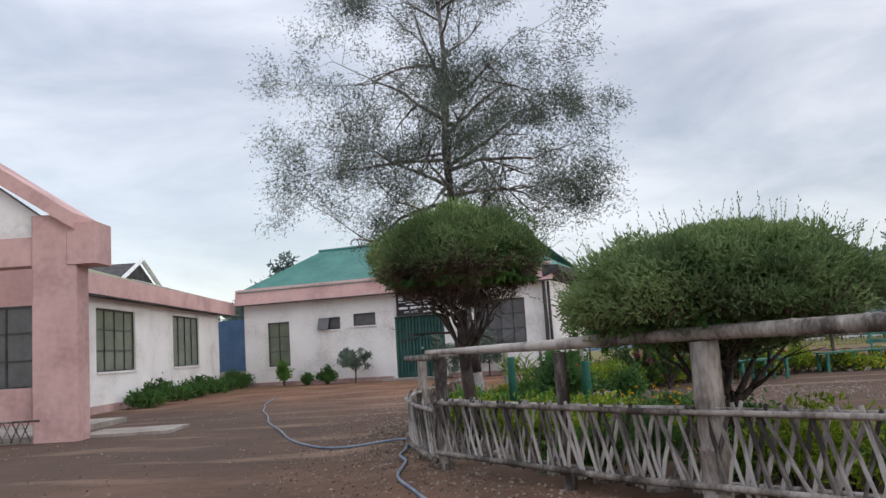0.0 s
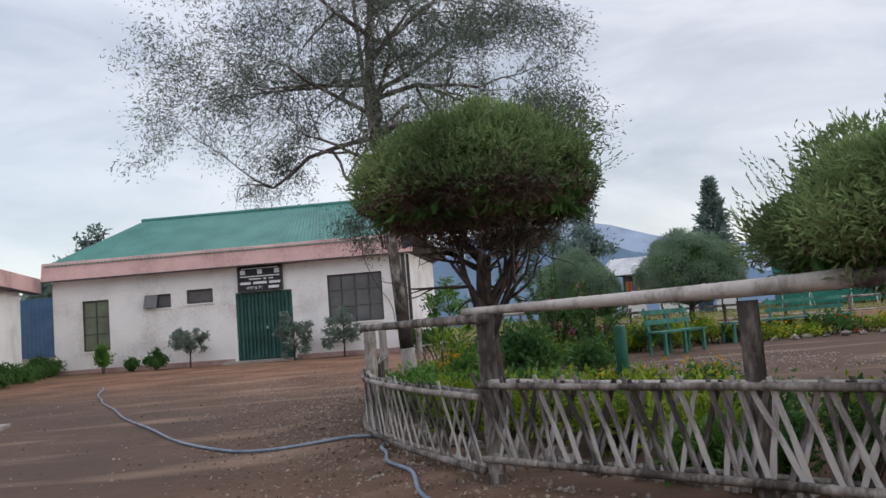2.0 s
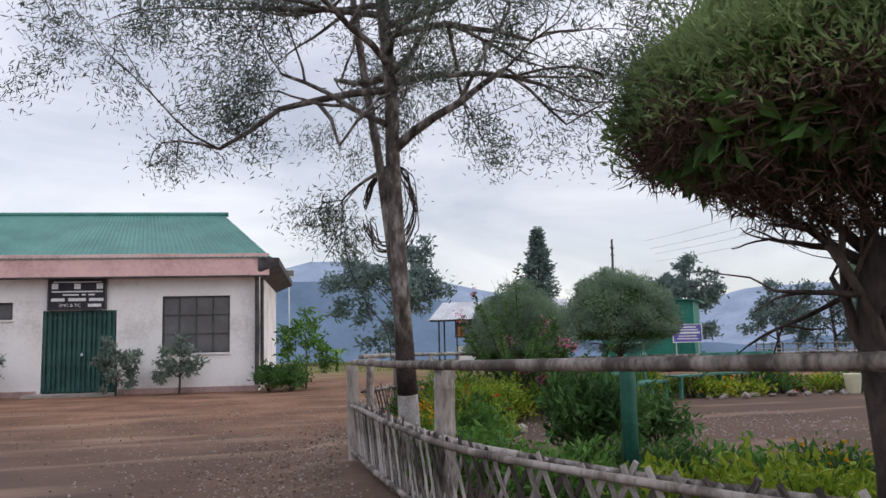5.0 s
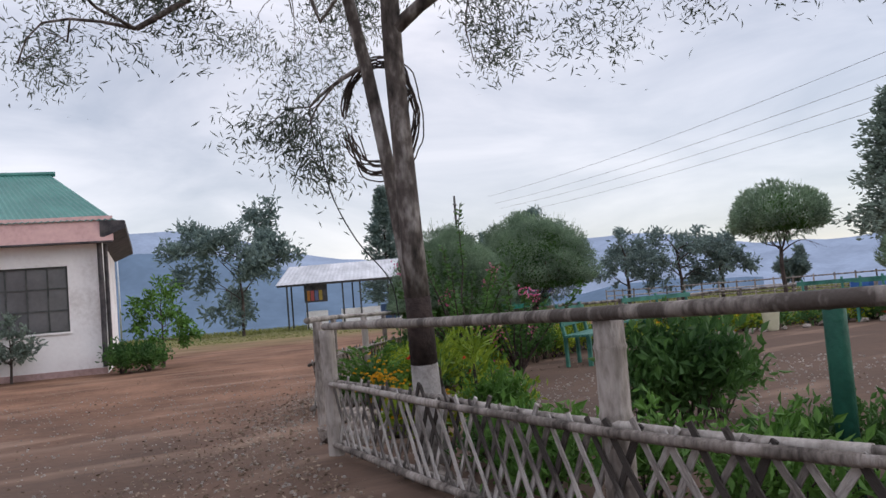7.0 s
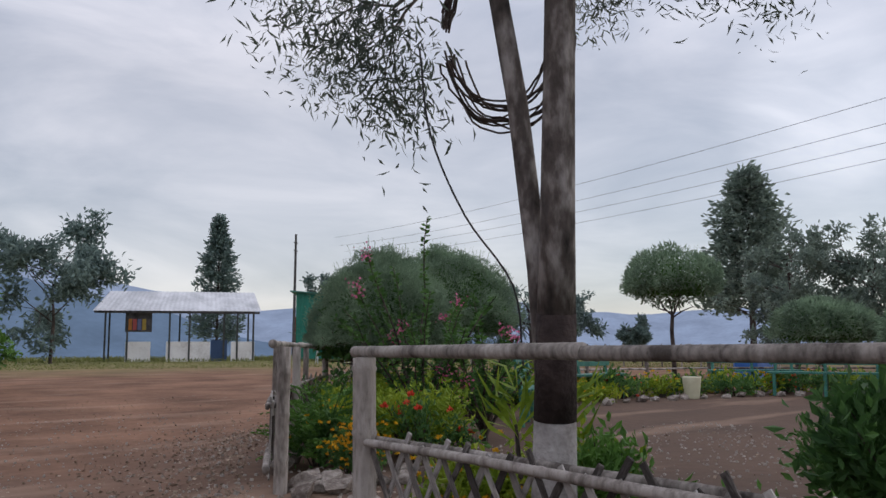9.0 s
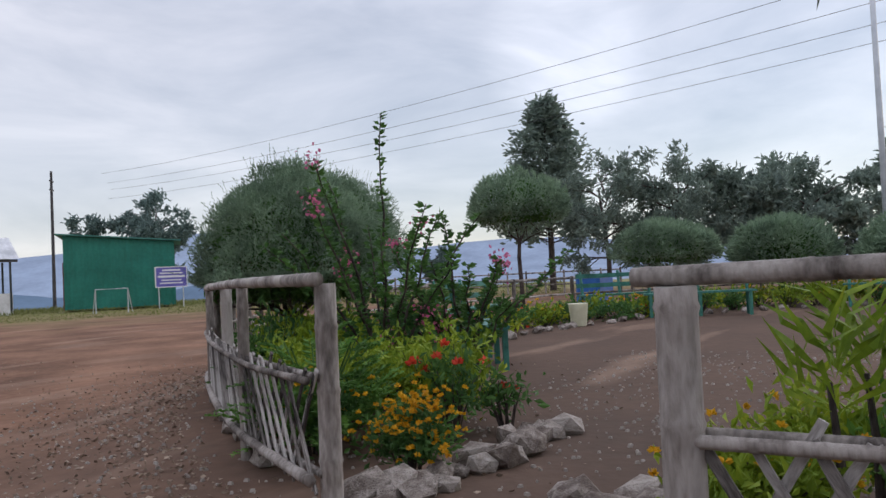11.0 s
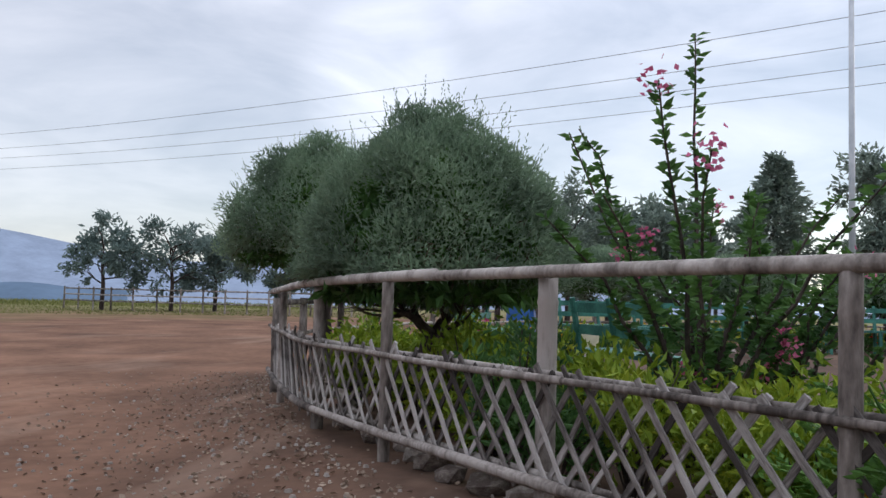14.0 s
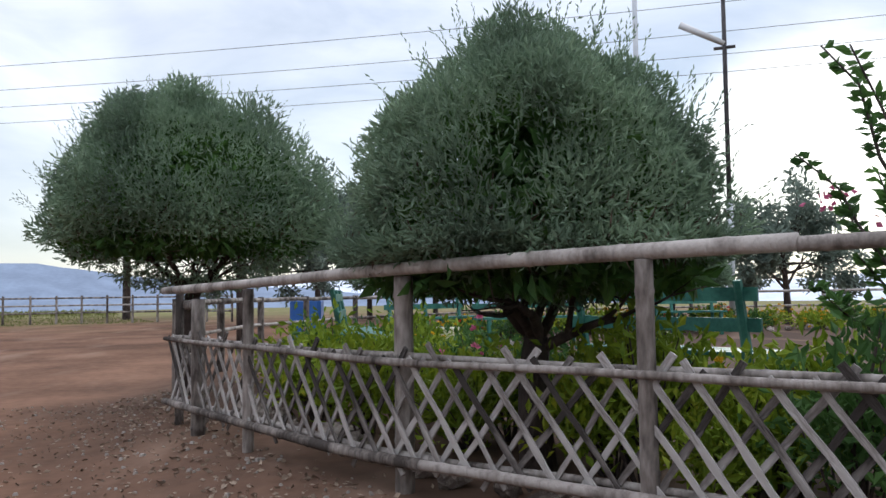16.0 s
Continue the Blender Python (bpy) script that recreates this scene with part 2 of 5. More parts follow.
def ground_mat():
    """Red-brown earth, darker tar-like crust towards the buildings' yard, gravel and pale worn tracks."""
    m = mat("red_earth", (0.105, 0.058, 0.038), (0.255, 0.142, 0.092), c3=(0.175, 0.096, 0.062), scale=0.55, fine=7, rough=0.97, bump=0.7, spec=0.1)
    nt = m.node_tree
    N = nt.nodes.new
    p = nt.nodes["Principled BSDF"]
    col = p.inputs["Base Color"].links[0].from_socket
    tc = N("ShaderNodeTexCoord")
    sep = N("ShaderNodeSeparateXYZ")
    link(nt, tc.outputs["Object"], sep.inputs[0])

    def layer(col, colour, centre, inner, outer, noise_scale, amount, edge):
        """A patch of other soil with a ragged edge."""
        d = N("ShaderNodeVectorMath"); d.operation = "DISTANCE"; d.inputs[1].default_value = (*centre, 0)
        link(nt, tc.outputs["Object"], d.inputs[0])
        n = N("ShaderNodeTexNoise"); n.inputs["Scale"].default_value, n.inputs["Detail"].default_value = noise_scale, 6
        link(nt, tc.outputs["Object"], n.inputs["Vector"])
        ma = N("ShaderNodeMath"); ma.operation = "MULTIPLY_ADD"; ma.inputs[1].default_value = edge
        link(nt, n.outputs[0], ma.inputs[0]); link(nt, d.outputs["Value"], ma.inputs[2])
        mr = N("ShaderNodeMapRange"); mr.interpolation_type = "SMOOTHSTEP"
        mr.inputs[1].default_value, mr.inputs[2].default_value = inner + edge / 2, outer + edge / 2
        mr.inputs[3].default_value, mr.inputs[4].default_value = amount, 0.0
        link(nt, ma.outputs[0], mr.inputs[0])
        mx = N("ShaderNodeMix"); mx.data_type = "RGBA"
        mx.inputs[7].default_value = (*colour, 1)
        link(nt, mr.outputs[0], mx.inputs[0]); link(nt, col, mx.inputs[6])
        return mx.outputs[2]

    col = layer(col, (0.085, 0.068, 0.058), (-9, 12), 5, 15, 0.5, 0.75, 7)      # old tarred yard
    col = layer(col, (0.085, 0.064, 0.052), (10, 11), 8, 12.6, 1.2, 0.75, 1.6)      # leaf litter and gravel at the fence
    # grey-green turf far out
    ln = N("ShaderNodeVectorMath"); ln.operation = "DISTANCE"; ln.inputs[1].default_value = (8, 12, 0)
    link(nt, tc.outputs["Object"], ln.inputs[0])
    n = N("ShaderNodeTexNoise"); n.inputs["Scale"].default_value, n.inputs["Detail"].default_value = 0.2, 8
    link(nt, tc.outputs["Object"], n.inputs["Vector"])
    ma = N("ShaderNodeMath"); ma.operation = "MULTIPLY_ADD"; ma.inputs[1].default_value = 26
    link(nt, n.outputs[0], ma.inputs[0]); link(nt, ln.outputs["Value"], ma.inputs[2])
    mr = N("ShaderNodeMapRange"); mr.inputs[1].default_value, mr.inputs[2].default_value = 40, 62
    link(nt, ma.outputs[0], mr.inputs[0])
    mx = N("ShaderNodeMix"); mx.data_type = "RGBA"; mx.inputs[7].default_value = (0.19, 0.18, 0.075, 1)
    link(nt, mr.outputs[0], mx.inputs[0]); link(nt, col, mx.inputs[6])
    # pale scuffed streaks
    mp = N("ShaderNodeMapping"); mp.inputs["Scale"].default_value = (0.35, 1.3, 1); mp.inputs["Rotation"].default_value = (0, 0, radians(25))
    link(nt, tc.outputs["Object"], mp.inputs[0])
    n2 = N("ShaderNodeTexNoise"); n2.inputs["Scale"].default_value, n2.inputs["Detail"].default_value = 0.8, 9
    link(nt, mp.outputs[0], n2.inputs["Vector"])
    m2 = N("ShaderNodeMapRange"); m2.inputs[1].default_value, m2.inputs[2].default_value, m2.inputs[4].default_value = 0.55, 0.72, 0.6
    link(nt, n2.outputs[0], m2.inputs[0])
    mx2 = N("ShaderNodeMix"); mx2.data_type = "RGBA"; mx2.inputs[7].default_value = (0.33, 0.225, 0.165, 1)
    link(nt, m2.outputs[0], mx2.inputs[0]); link(nt, mx.outputs[2], mx2.inputs[6])
    link(nt, mx2.outputs[2], p.inputs["Base Color"])
    return m


def glass_mat(name, tint, rough=0.08):
    """Dusty window glass; the tint stands in for the dim room behind."""
    m = mat(name, tuple(v * 0.7 for v in tint), tint, scale=1.5, fine=10, rough=rough, bump=0.02, spec=0.5)
    return m


# dark tint lightened, the sky's reflection put into the colour
GLASS = glass_mat("dusty_sky_toned_glass", (0.13, 0.13, 0.135), 0.15)
GLASSG = glass_mat("green_curtained_glass", (0.17, 0.20, 0.14), 0.2)


# ---- mesh helpers ----
class Build:
    """Collects verts and faces of one mesh."""

    def __init__(self):
        self.v, self.f, self.n = [], [], 0

    def add(self, verts, faces):
        self.v.append(np.asarray(verts, float))
        self.f += [tuple(i + self.n for i in f) for f in faces]
        self.n += len(verts)

    def box(self, c, s, rz=0.0, taper=1.0, bevel=0.0):
        x, y, z = (v / 2 for v in s)
        co, si = math.cos(radians(rz)), math.sin(radians(rz))
        b = min(bevel, x * 0.9, y * 0.9)
        ring = [(-x + b, -y), (x - b, -y), (x, -y + b), (x, y - b), (x - b, y), (-x + b, y), (-x, y - b), (-x, -y + b)] if b else [(-x, -y), (x, -y), (x, y), (-x, y)]
        k = len(ring)
        pts = [(a, d, -z) for a, d in ring] + [(a * taper, d * taper, z) for a, d in ring]
        v = [(c[0] + a * co - d * si, c[1] + a * si + d * co, c[2] + e) for a, d, e in pts]
        f = [tuple(range(k - 1, -1, -1)), tuple(range(k, 2 * k))] + [(i, (i + 1) % k, k + (i + 1) % k, k + i) for i in range(k)]
        self.add(v, f)

    def tube(self, pts, radii, n=8, cap=True):
        pts = np.asarray(pts, float)
        k = len(pts)
        t = np.gradient(pts, axis=0)
        t /= np.linalg.norm(t, axis=1)[:, None] + 1e-9
        ref = np.array([0, 0, 1.0]) if abs(t[0][2]) < 0.9 else np.array([1.0, 0, 0])
        a = np.cross(t, ref); a /= np.linalg.norm(a, axis=1)[:, None] + 1e-9
        b = np.cross(t, a)
        ang = np.arange(n) * 2 * np.pi / n
        r = np.broadcast_to(np.asarray(radii, float), (k,))
        v = pts[:, None] + r[:, None, None] * (np.cos(ang)[None, :, None] * a[:, None] + np.sin(ang)[None, :, None] * b[:, None])
        f = [(i * n + j, i * n + (j + 1) % n, (i + 1) * n + (j + 1) % n, (i + 1) * n + j) for i in range(k - 1) for j in range(n)]
        if cap:
            f += [tuple(range(n - 1, -1, -1)), tuple((k - 1) * n + j for j in range(n))]
        self.add(v.reshape(-1, 3), f)

    def leaves(self, P, D, L, W, cup=0.12):
        """Pointed leaves or sprays: base points, directions, lengths and widths."""
        P, D = np.asarray(P, float), np.asarray(D, float)
        k = len(P)
        D = D / (np.linalg.norm(D, axis=1)[:, None] + 1e-9)
        S = np.cross(D, rng.normal(size=(k, 3))); S /= np.linalg.norm(S, axis=1)[:, None] + 1e-9
        U = np.cross(S, D)
        L, W = np.broadcast_to(L, (k,))[:, None], np.broadcast_to(W, (k,))[:, None]
        mid = P + D * L * 0.5 + U * L * cup
        v = np.stack([P, mid + S * W / 2, P + D * L, mid - S * W / 2], 1).reshape(-1, 3)
        i = np.arange(k)[:, None] * 4 + np.arange(4)[None]
        self.v.append(v)
        self.f += [tuple(q) for q in (i + self.n).tolist()]
        self.n += 4 * k

    def mesh(self, name, m, smooth=False):
        me = bpy.data.meshes.new(name)
        me.from_pydata(np.concatenate(self.v).tolist(), [], self.f)
        me.materials.append(m)
        if smooth:
            me.polygons.foreach_set("use_smooth", [True] * len(me.polygons))
        me.update()
        return me

    def done(self, name, m, parent=None, smooth=False):
        ob = new(name, self.mesh(name, m, smooth))
        ob.parent = parent
        return ob


def empty(name, x=0, y=0, z=0, rz=0.0):
    ob = new(name)
    ob.empty_display_size = 0.2
    ob.matrix_world = pose(x, y, z, 0, 0, rz)
    return ob


C = np.array([10.0, 11.0])        # the garden's middle
R = 10.05


def ground_z(x, y):
    r = math.hypot(x - C[0], y - C[1])
    k = min(1, max(0, (11.3 - r) / 1.1))
    z = 0.14 * k * k * (3 - 2 * k)
    far = math.hypot(x - 8, y - 15)
    z += 0.012 * math.sin(x * 0.9 + 1.3 * math.sin(y * 0.5)) * math.cos(y * 0.7)
    return z - max(0, far - 68) * 0.5 if far < 150 else z - 41 - (far - 150) * 0.05


def unit(v):
    v = np.asarray(v, float)
    return v / (np.linalg.norm(v) + 1e-9)


def sphere_dirs(k):
    d = rng.normal(size=(k, 3))
    return d / np.linalg.norm(d, axis=1)[:, None]

# ---- ground and distance ----
def build_ground():
    rs = np.concatenate([np.linspace(0.5, 16, 52), np.linspace(17, 80, 60), np.geomspace(84, 4000, 30)])
    n = 144
    v = [(10, 11, ground_z(10, 11))]
    for r in rs:
        for j in range(n):
            a = 2 * math.pi * j / n
            x, y = 10 + r * math.cos(a), 11 + r * math.sin(a)
            v.append((x, y, ground_z(x, y)))
    f = [(0, 1 + j, 1 + (j + 1) % n) for j in range(n)]
    for i in range(len(rs) - 1):
        o = 1 + i * n
        f += [(o + j, o + n + j, o + n + (j + 1) % n, o + (j + 1) % n) for j in range(n)]
    b = Build(); b.add(v, f)
    return tagged(b.done("ground", ground_mat(), smooth=True), "bare red-brown earth yard with pale scuffed tracks", "ground", kind="structure")


build_ground()


def ridge(name, label, dist, az0, az1, height, m, seed):
    """A range of hills: a slope that rises to an uneven crest."""
    az = np.linspace(az0, az1, 160)
    v, f = [], []
    for i, a in enumerate(az):
        h = height(a) + 0.25 * noise.noise((a * 0.35, seed, 0)) + 0.10 * noise.noise((a * 1.7, seed, 3))
        top = dist * math.tan(radians(max(h, -3)))
        c, s = math.cos(radians(a)), math.sin(radians(a))
        for k in range(9):
            q = k / 8
            d = dist * (0.72 + 0.28 * q)
            w = 1 + 0.02 * noise.noise((a * 0.6, k * 0.7, seed))
            v.append((10 + d * c * w, 11 + d * s * w, -70 + (top + 70) * q ** 1.3))
        if i:
            o = i * 9
            f += [(o - 9 + k, o + k, o + k + 1, o - 8 + k) for k in range(8)]
    b = Build(); b.add(v, f)
    return tagged(b.done(name, m, smooth=True), label, "hills", kind="structure")


def bump_at(a, c, w, h):
    return h * math.exp(-((a - c) / w) ** 2)


# Distance haze painted as colour plus emission, paler the farther the range.
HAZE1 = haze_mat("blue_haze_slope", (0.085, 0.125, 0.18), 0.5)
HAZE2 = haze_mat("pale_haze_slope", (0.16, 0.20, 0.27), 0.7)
HAZE3 = haze_mat("mist_tint_slope", (0.42, 0.47, 0.56), 0.85)
ridge("hills_far", "wooded hills with pale blue haze put into their colour", 2600, -20, 200,
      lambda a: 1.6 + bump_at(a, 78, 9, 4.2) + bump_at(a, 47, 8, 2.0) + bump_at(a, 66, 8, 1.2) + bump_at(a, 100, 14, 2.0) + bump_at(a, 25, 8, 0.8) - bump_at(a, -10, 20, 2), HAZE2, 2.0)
ridge("hills_near", "forested hillside across the valley, coloured deep blue for haze", 1300, 38, 190,
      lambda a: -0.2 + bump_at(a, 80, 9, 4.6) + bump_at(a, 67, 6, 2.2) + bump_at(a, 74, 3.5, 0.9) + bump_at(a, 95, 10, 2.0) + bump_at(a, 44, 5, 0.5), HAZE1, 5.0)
# a ridge whose pale colour and glow stand in for mist
ridge("mist_bank", "far ridge coloured and glowing as white valley mist", 3200, -60, 250, lambda a: 0.9 + 0.3 * math.sin(a * 0.3), HAZE3, 8.0)


# ---- main building ----
def window(parent, x, z0, w, h, cols, rows, glass, y=0.0, depth=0.14):
    """A steel window set in a real opening: pane, frame, bars."""
    root = new("window"); root.parent = parent; root.location = (x, y, z0)
    b = Build(); b.box((w / 2, depth * 0.75, h / 2), (w, 0.02, h)); b.done("pane", glass, root)
    b = Build()
    t = 0.055
    for zz in (t / 2, h - t / 2):
        b.box((w / 2, depth * 0.6, zz), (w, 0.06, t))
    for xx in (t / 2, w - t / 2):
        b.box((xx, depth * 0.6, h / 2), (t, 0.06, h - 2 * t))
    for i in range(1, cols):
        b.box((w * i / cols, depth * 0.6, h / 2), (0.04, 0.045, h - 2 * t))
    for j in range(1, rows):
        b.box((w / 2, depth * 0.6, h * j / rows), (w - 2 * t, 0.035, 0.035))
    b.done("frame", FRAMEM, root)
    b = Build(); b.box((w / 2, 0.0, -0.03), (w + 0.08, 0.10, 0.05)); b.done("sill", WALL, root)
    return root


def wall_with_holes(x0, x1, z0, z1, holes, thick):
    """A wall along x whose outer face is y = 0, with openings (xa, xb, za, zb) through it."""
    xs = sorted({x0, x1, *(h[0] for h in holes), *(h[1] for h in holes)})
    b = Build()
    for a, c in zip(xs, xs[1:]):
        cuts = sorted((h[2], h[3]) for h in holes if h[0] <= a + 1e-6 and h[1] >= c - 1e-6)
        z = z0
        for lo, hi in cuts + [(z1, z1)]:
            if lo - z > 0.005:
                b.box(((a + c) / 2, thick / 2, (z + lo) / 2), (c - a, thick, lo - z))
            z = hi
    return b


def main_building():
    house = empty("office_building", -2, 34.0, 0, -12)
    tagged(house, "long white single-storey building with pink fascia and green sheet roof", "building")
    wins = [(-9.5, 0.89, 1.15, 2.05, 2, 3, GLASSG), (-6.83, 2.43, 1.12, 0.55, 2, 1, GLASS), (-5.05, 2.5, 1.1, 0.56, 1, 1, GLASS), (0.75, 1.3, 2.2, 1.9, 4, 3, GLASS)]
    holes = [(x, x + w, z, z + h) for x, z, w, h, *_ in wins] + [(-3.02, -0.70, 0.08, 2.77)]
    b = wall_with_holes(-10.75, 3.9, -0.5, 3.9, holes, 0.22)
    b.done("wall", WALL, house)
    b = Build()
    b.box((3.79, 4.6, 1.7), (0.22, 8.7, 4.4)); b.box((-10.64, 4.6, 1.7), (0.22, 8.7, 4.4)); b.box((-3.42, 9.05, 1.7), (14.6, 0.22, 4.4))
    b.done("side_wall", WALL, house)
    b = Build(); b.box((-3.42, 4.5, -0.02), (14.2, 8.6, 0.1)); b.done("floor_slab", CONC, house)
    b = Build(); b.box((-6.95, -0.05, -0.07), (7.6, 0.10, 0.5), bevel=0.02); b.box((1.65, -0.05, -0.07), (4.5, 0.10, 0.5), bevel=0.02)
    b.done("plinth", PINKPL, house)
    for x, z, w, h, c, r, g in wins:
        window(house, x, z, w, h, c, r, g)
    # tilted vent sash
    b = Build(); b.add([(-6.8, -0.01, 2.97), (-6.25, -0.01, 2.97), (-6.25, -0.2, 2.46), (-6.8, -0.2, 2.46), (-6.8, 0.01, 2.97), (-6.25, 0.01, 2.97), (-6.25, -0.18, 2.45), (-6.8, -0.18, 2.45)], [(0, 1, 2, 3), (7, 6, 5, 4), (0, 3, 7, 4), (1, 5, 6, 2), (2, 6, 7, 3)]); b.done("open_sash", GLASS, house)
    # fascia: a leaning pink band with a drip edge
    n = 24
    v, f = [], []
    for i in range(n + 1):
        x = -11.0 + i * (15.25 / n)
        w = 0.02 * noise.noise((x * 0.7, 1, 0))
        v += [(x, -0.42, 3.84 + w), (x, -0.30, 4.58 + w), (x, 0.0, 4.62 + w), (x, 0.0, 3.88 + w)]
        if i:
            o = 4 * i
            f += [(o - 4 + k, o + k, o + (k + 1) % 4, o - 4 + (k + 1) % 4) for k in range(4)]
    f += [(0, 1, 2, 3), (4 * n + 3, 4 * n + 2, 4 * n + 1, 4 * n)]
    b = Build(); b.add(v, f); b.done("fascia", PINK, house)
    b = Build(); b.box((-3.37, -0.36, 3.815), (15.2, 0.2, 0.05)); b.done("drip_edge", DARKEAVE, house)
    # roof: a long ridge with dutch hips, corrugated
    b = Build()
    rx0, rx1, zr, yr = -8.8, 2.2, 6.65, 4.4
    lx, rx, ze = -10.9, 4.35, 4.45

    def slope(p0, p1, q1, q0, k):
        """Corrugated sheet between an eave line p0-p1 and a top line q0-q1."""
        p0, p1, q0, q1 = (np.array(a, float) for a in (p0, p1, q0, q1))
        nn = np.cross(p1 - p0, q0 - p0); nn /= np.linalg.norm(nn)
        v, f = [], []
        for i in range(k + 1):
            s = i / k
            o = nn * (0.02 if i % 2 else -0.02)
            v += [p0 + (p1 - p0) * s + o, q0 + (q1 - q0) * s + o]
            if i:
                f.append((2 * i - 2, 2 * i, 2 * i + 1, 2 * i - 1))
        b.add(v, f)
    slope((lx, -0.38, ze), (rx, -0.38, ze), (rx1, yr, zr), (rx0, yr, zr), 180)
    slope((rx, 9.2, ze), (lx, 9.2, ze), (rx0, yr, zr), (rx1, yr, zr), 60)
    slope((rx, -0.38, ze), (rx, 9.2, ze), (rx1, 6.2, zr - 0.9), (rx1, 2.6, zr - 0.9), 50)
    slope((lx, 9.2, ze), (lx, -0.38, ze), (rx0, 2.6, zr - 0.9), (rx0, 6.2, zr - 0.9), 50)
    b.add([(rx1, 2.6, zr - 0.9), (rx1, 6.2, zr - 0.9), (rx1, yr, zr)], [(0, 1, 2)])
    b.add([(rx0, 2.6, zr - 0.9), (rx0, 6.2, zr - 0.9), (rx0, yr, zr)], [(0, 2, 1)])
    b.done("roof", GREENROOF, house)
    b = Build(); b.tube([(rx0 - 0.1, yr, zr + 0.02), (rx1 + 0.15, yr, zr + 0.02)], [0.09, 0.09], 8); b.done("ridge_cap", GREENROOF, house)
    b = Build()
    b.add([(3.9, -0.4, 3.9), (4.6, -0.42, 4.2), (4.6, 9.2, 4.2), (3.9, 9.2, 3.9), (3.9, -0.4, 4.45), (4.6, -0.42, 4.42), (4.6, 9.2, 4.42), (3.9, 9.2, 4.45)],
          [(0, 1, 2, 3), (7, 6, 5, 4), (0, 4, 5, 1), (1, 5, 6, 2), (2, 6, 7, 3)])
    b.done("eave_board", DARKEAVE, house)
    b = Build(); b.tube([(3.85, -0.12, 3.85), (3.87, -0.08, 2.0), (3.85, -0.1, 0.2)], [0.07, 0.08, 0.07], 8); b.tube([(4.0, 0.1, 3.8), (4.01, 0.1, 0.2)], [0.06, 0.06], 8)
    b.done("drain_pipe", DARKEAVE, house)
    # folding gate in the doorway
    gate = new("door"); gate.parent = house; gate.location = (-3.02, 0.05, 0.08)
    tagged(gate, "dark green folding metal gate, closed")
    b = Build()
    for i in range(15):
        x = 0.08 + i * 2.16 / 14
        b.box((x, 0.0, 1.36), (0.10 if i % 2 else 0.07, 0.05, 2.66))
    for z in (0.1, 0.95, 1.75, 2.45, 2.65):
        b.box((1.16, -0.03, z), (2.28, 0.02, 0.05))
    b.box((1.16, 0.06, 1.34), (2.31, 0.02, 2.68))
    b.done("leaf", DOORG, gate)
    b = Build(); b.box((1.25, -0.05, 1.25), (0.07, 0.04, 0.09), bevel=0.01); b.done("padlock", STEEL, gate)
    b = Build(); b.box((-1.86, -0.5, -0.03), (2.9, 1.0, 0.22), bevel=0.03); b.done("doorstep", CONC, house)
    return house


HOUSE = main_building()


def text_bar(b, x, z, w, h, y):
    b.box((x, y, z), (w, 0.012, h))


def text_line(parent, body, x, z, size, y, m):
    cu = bpy.data.curves.new("lettering", "FONT")
    cu.body, cu.size, cu.align_x, cu.align_y, cu.extrude = body, size, "CENTER", "CENTER", 0.004
    ob = new("lettering", cu)
    me = bpy.data.meshes.new_from_object(ob)
    bpy.data.objects.remove(ob)
    me.materials.append(m)
    o = new("lettering", me)
    o.parent = parent
    o.matrix_local = pose(x, y, z, 90, 0, 0)
    return o


def door_sign():
    s = empty("name_board", -2 + 0.22, 34.0 - 0.047, 0, -12)
    tagged(s, "black name board with white lettering above the gate", "sign")
    b = Build(); b.box((-2.15, -0.09, 3.31), (1.84, 0.06, 1.02)); b.done("board", BLACKS, s)
    b = Build()
    for z in (3.82, 2.80):
        b.box((-2.15, -0.12, z), (1.84, 0.05, 0.045))
    for x in (-3.05, -1.25):
        b.box((x, -0.12, 3.31), (0.045, 0.05, 1.06))
    b.done("rim", DARKEAVE, s)
    b = Build()
    y = -0.125
    text_bar(b, -2.15, 3.70, 1.5, 0.035, y)
    for x in (-2.85, -2.15, -1.45):
        text_bar(b, x, 3.56, 0.2, 0.18, y)
    text_bar(b, -2.15, 3.385, 1.6, 0.045, y)
    for x, w in ((-2.35, 0.5), (-1.95, 0.12), (-1.7, 0.2)):
        text_bar(b, x, 3.28, w, 0.05, y)
    for x, w in ((-2.75, 0.42), (-2.15, 0.55), (-1.55, 0.45)):
        text_bar(b, x, 3.12, w, 0.10, y)
    for x, w in ((-1.6, 0.42),):
        text_bar(b, x, 2.93, w, 0.10, y)
    b.done("lettering", LETTER, s)
    text_line(s, "VMC & TC", -2.38, 2.93, 0.15, -0.125, LETTER)


door_sign()


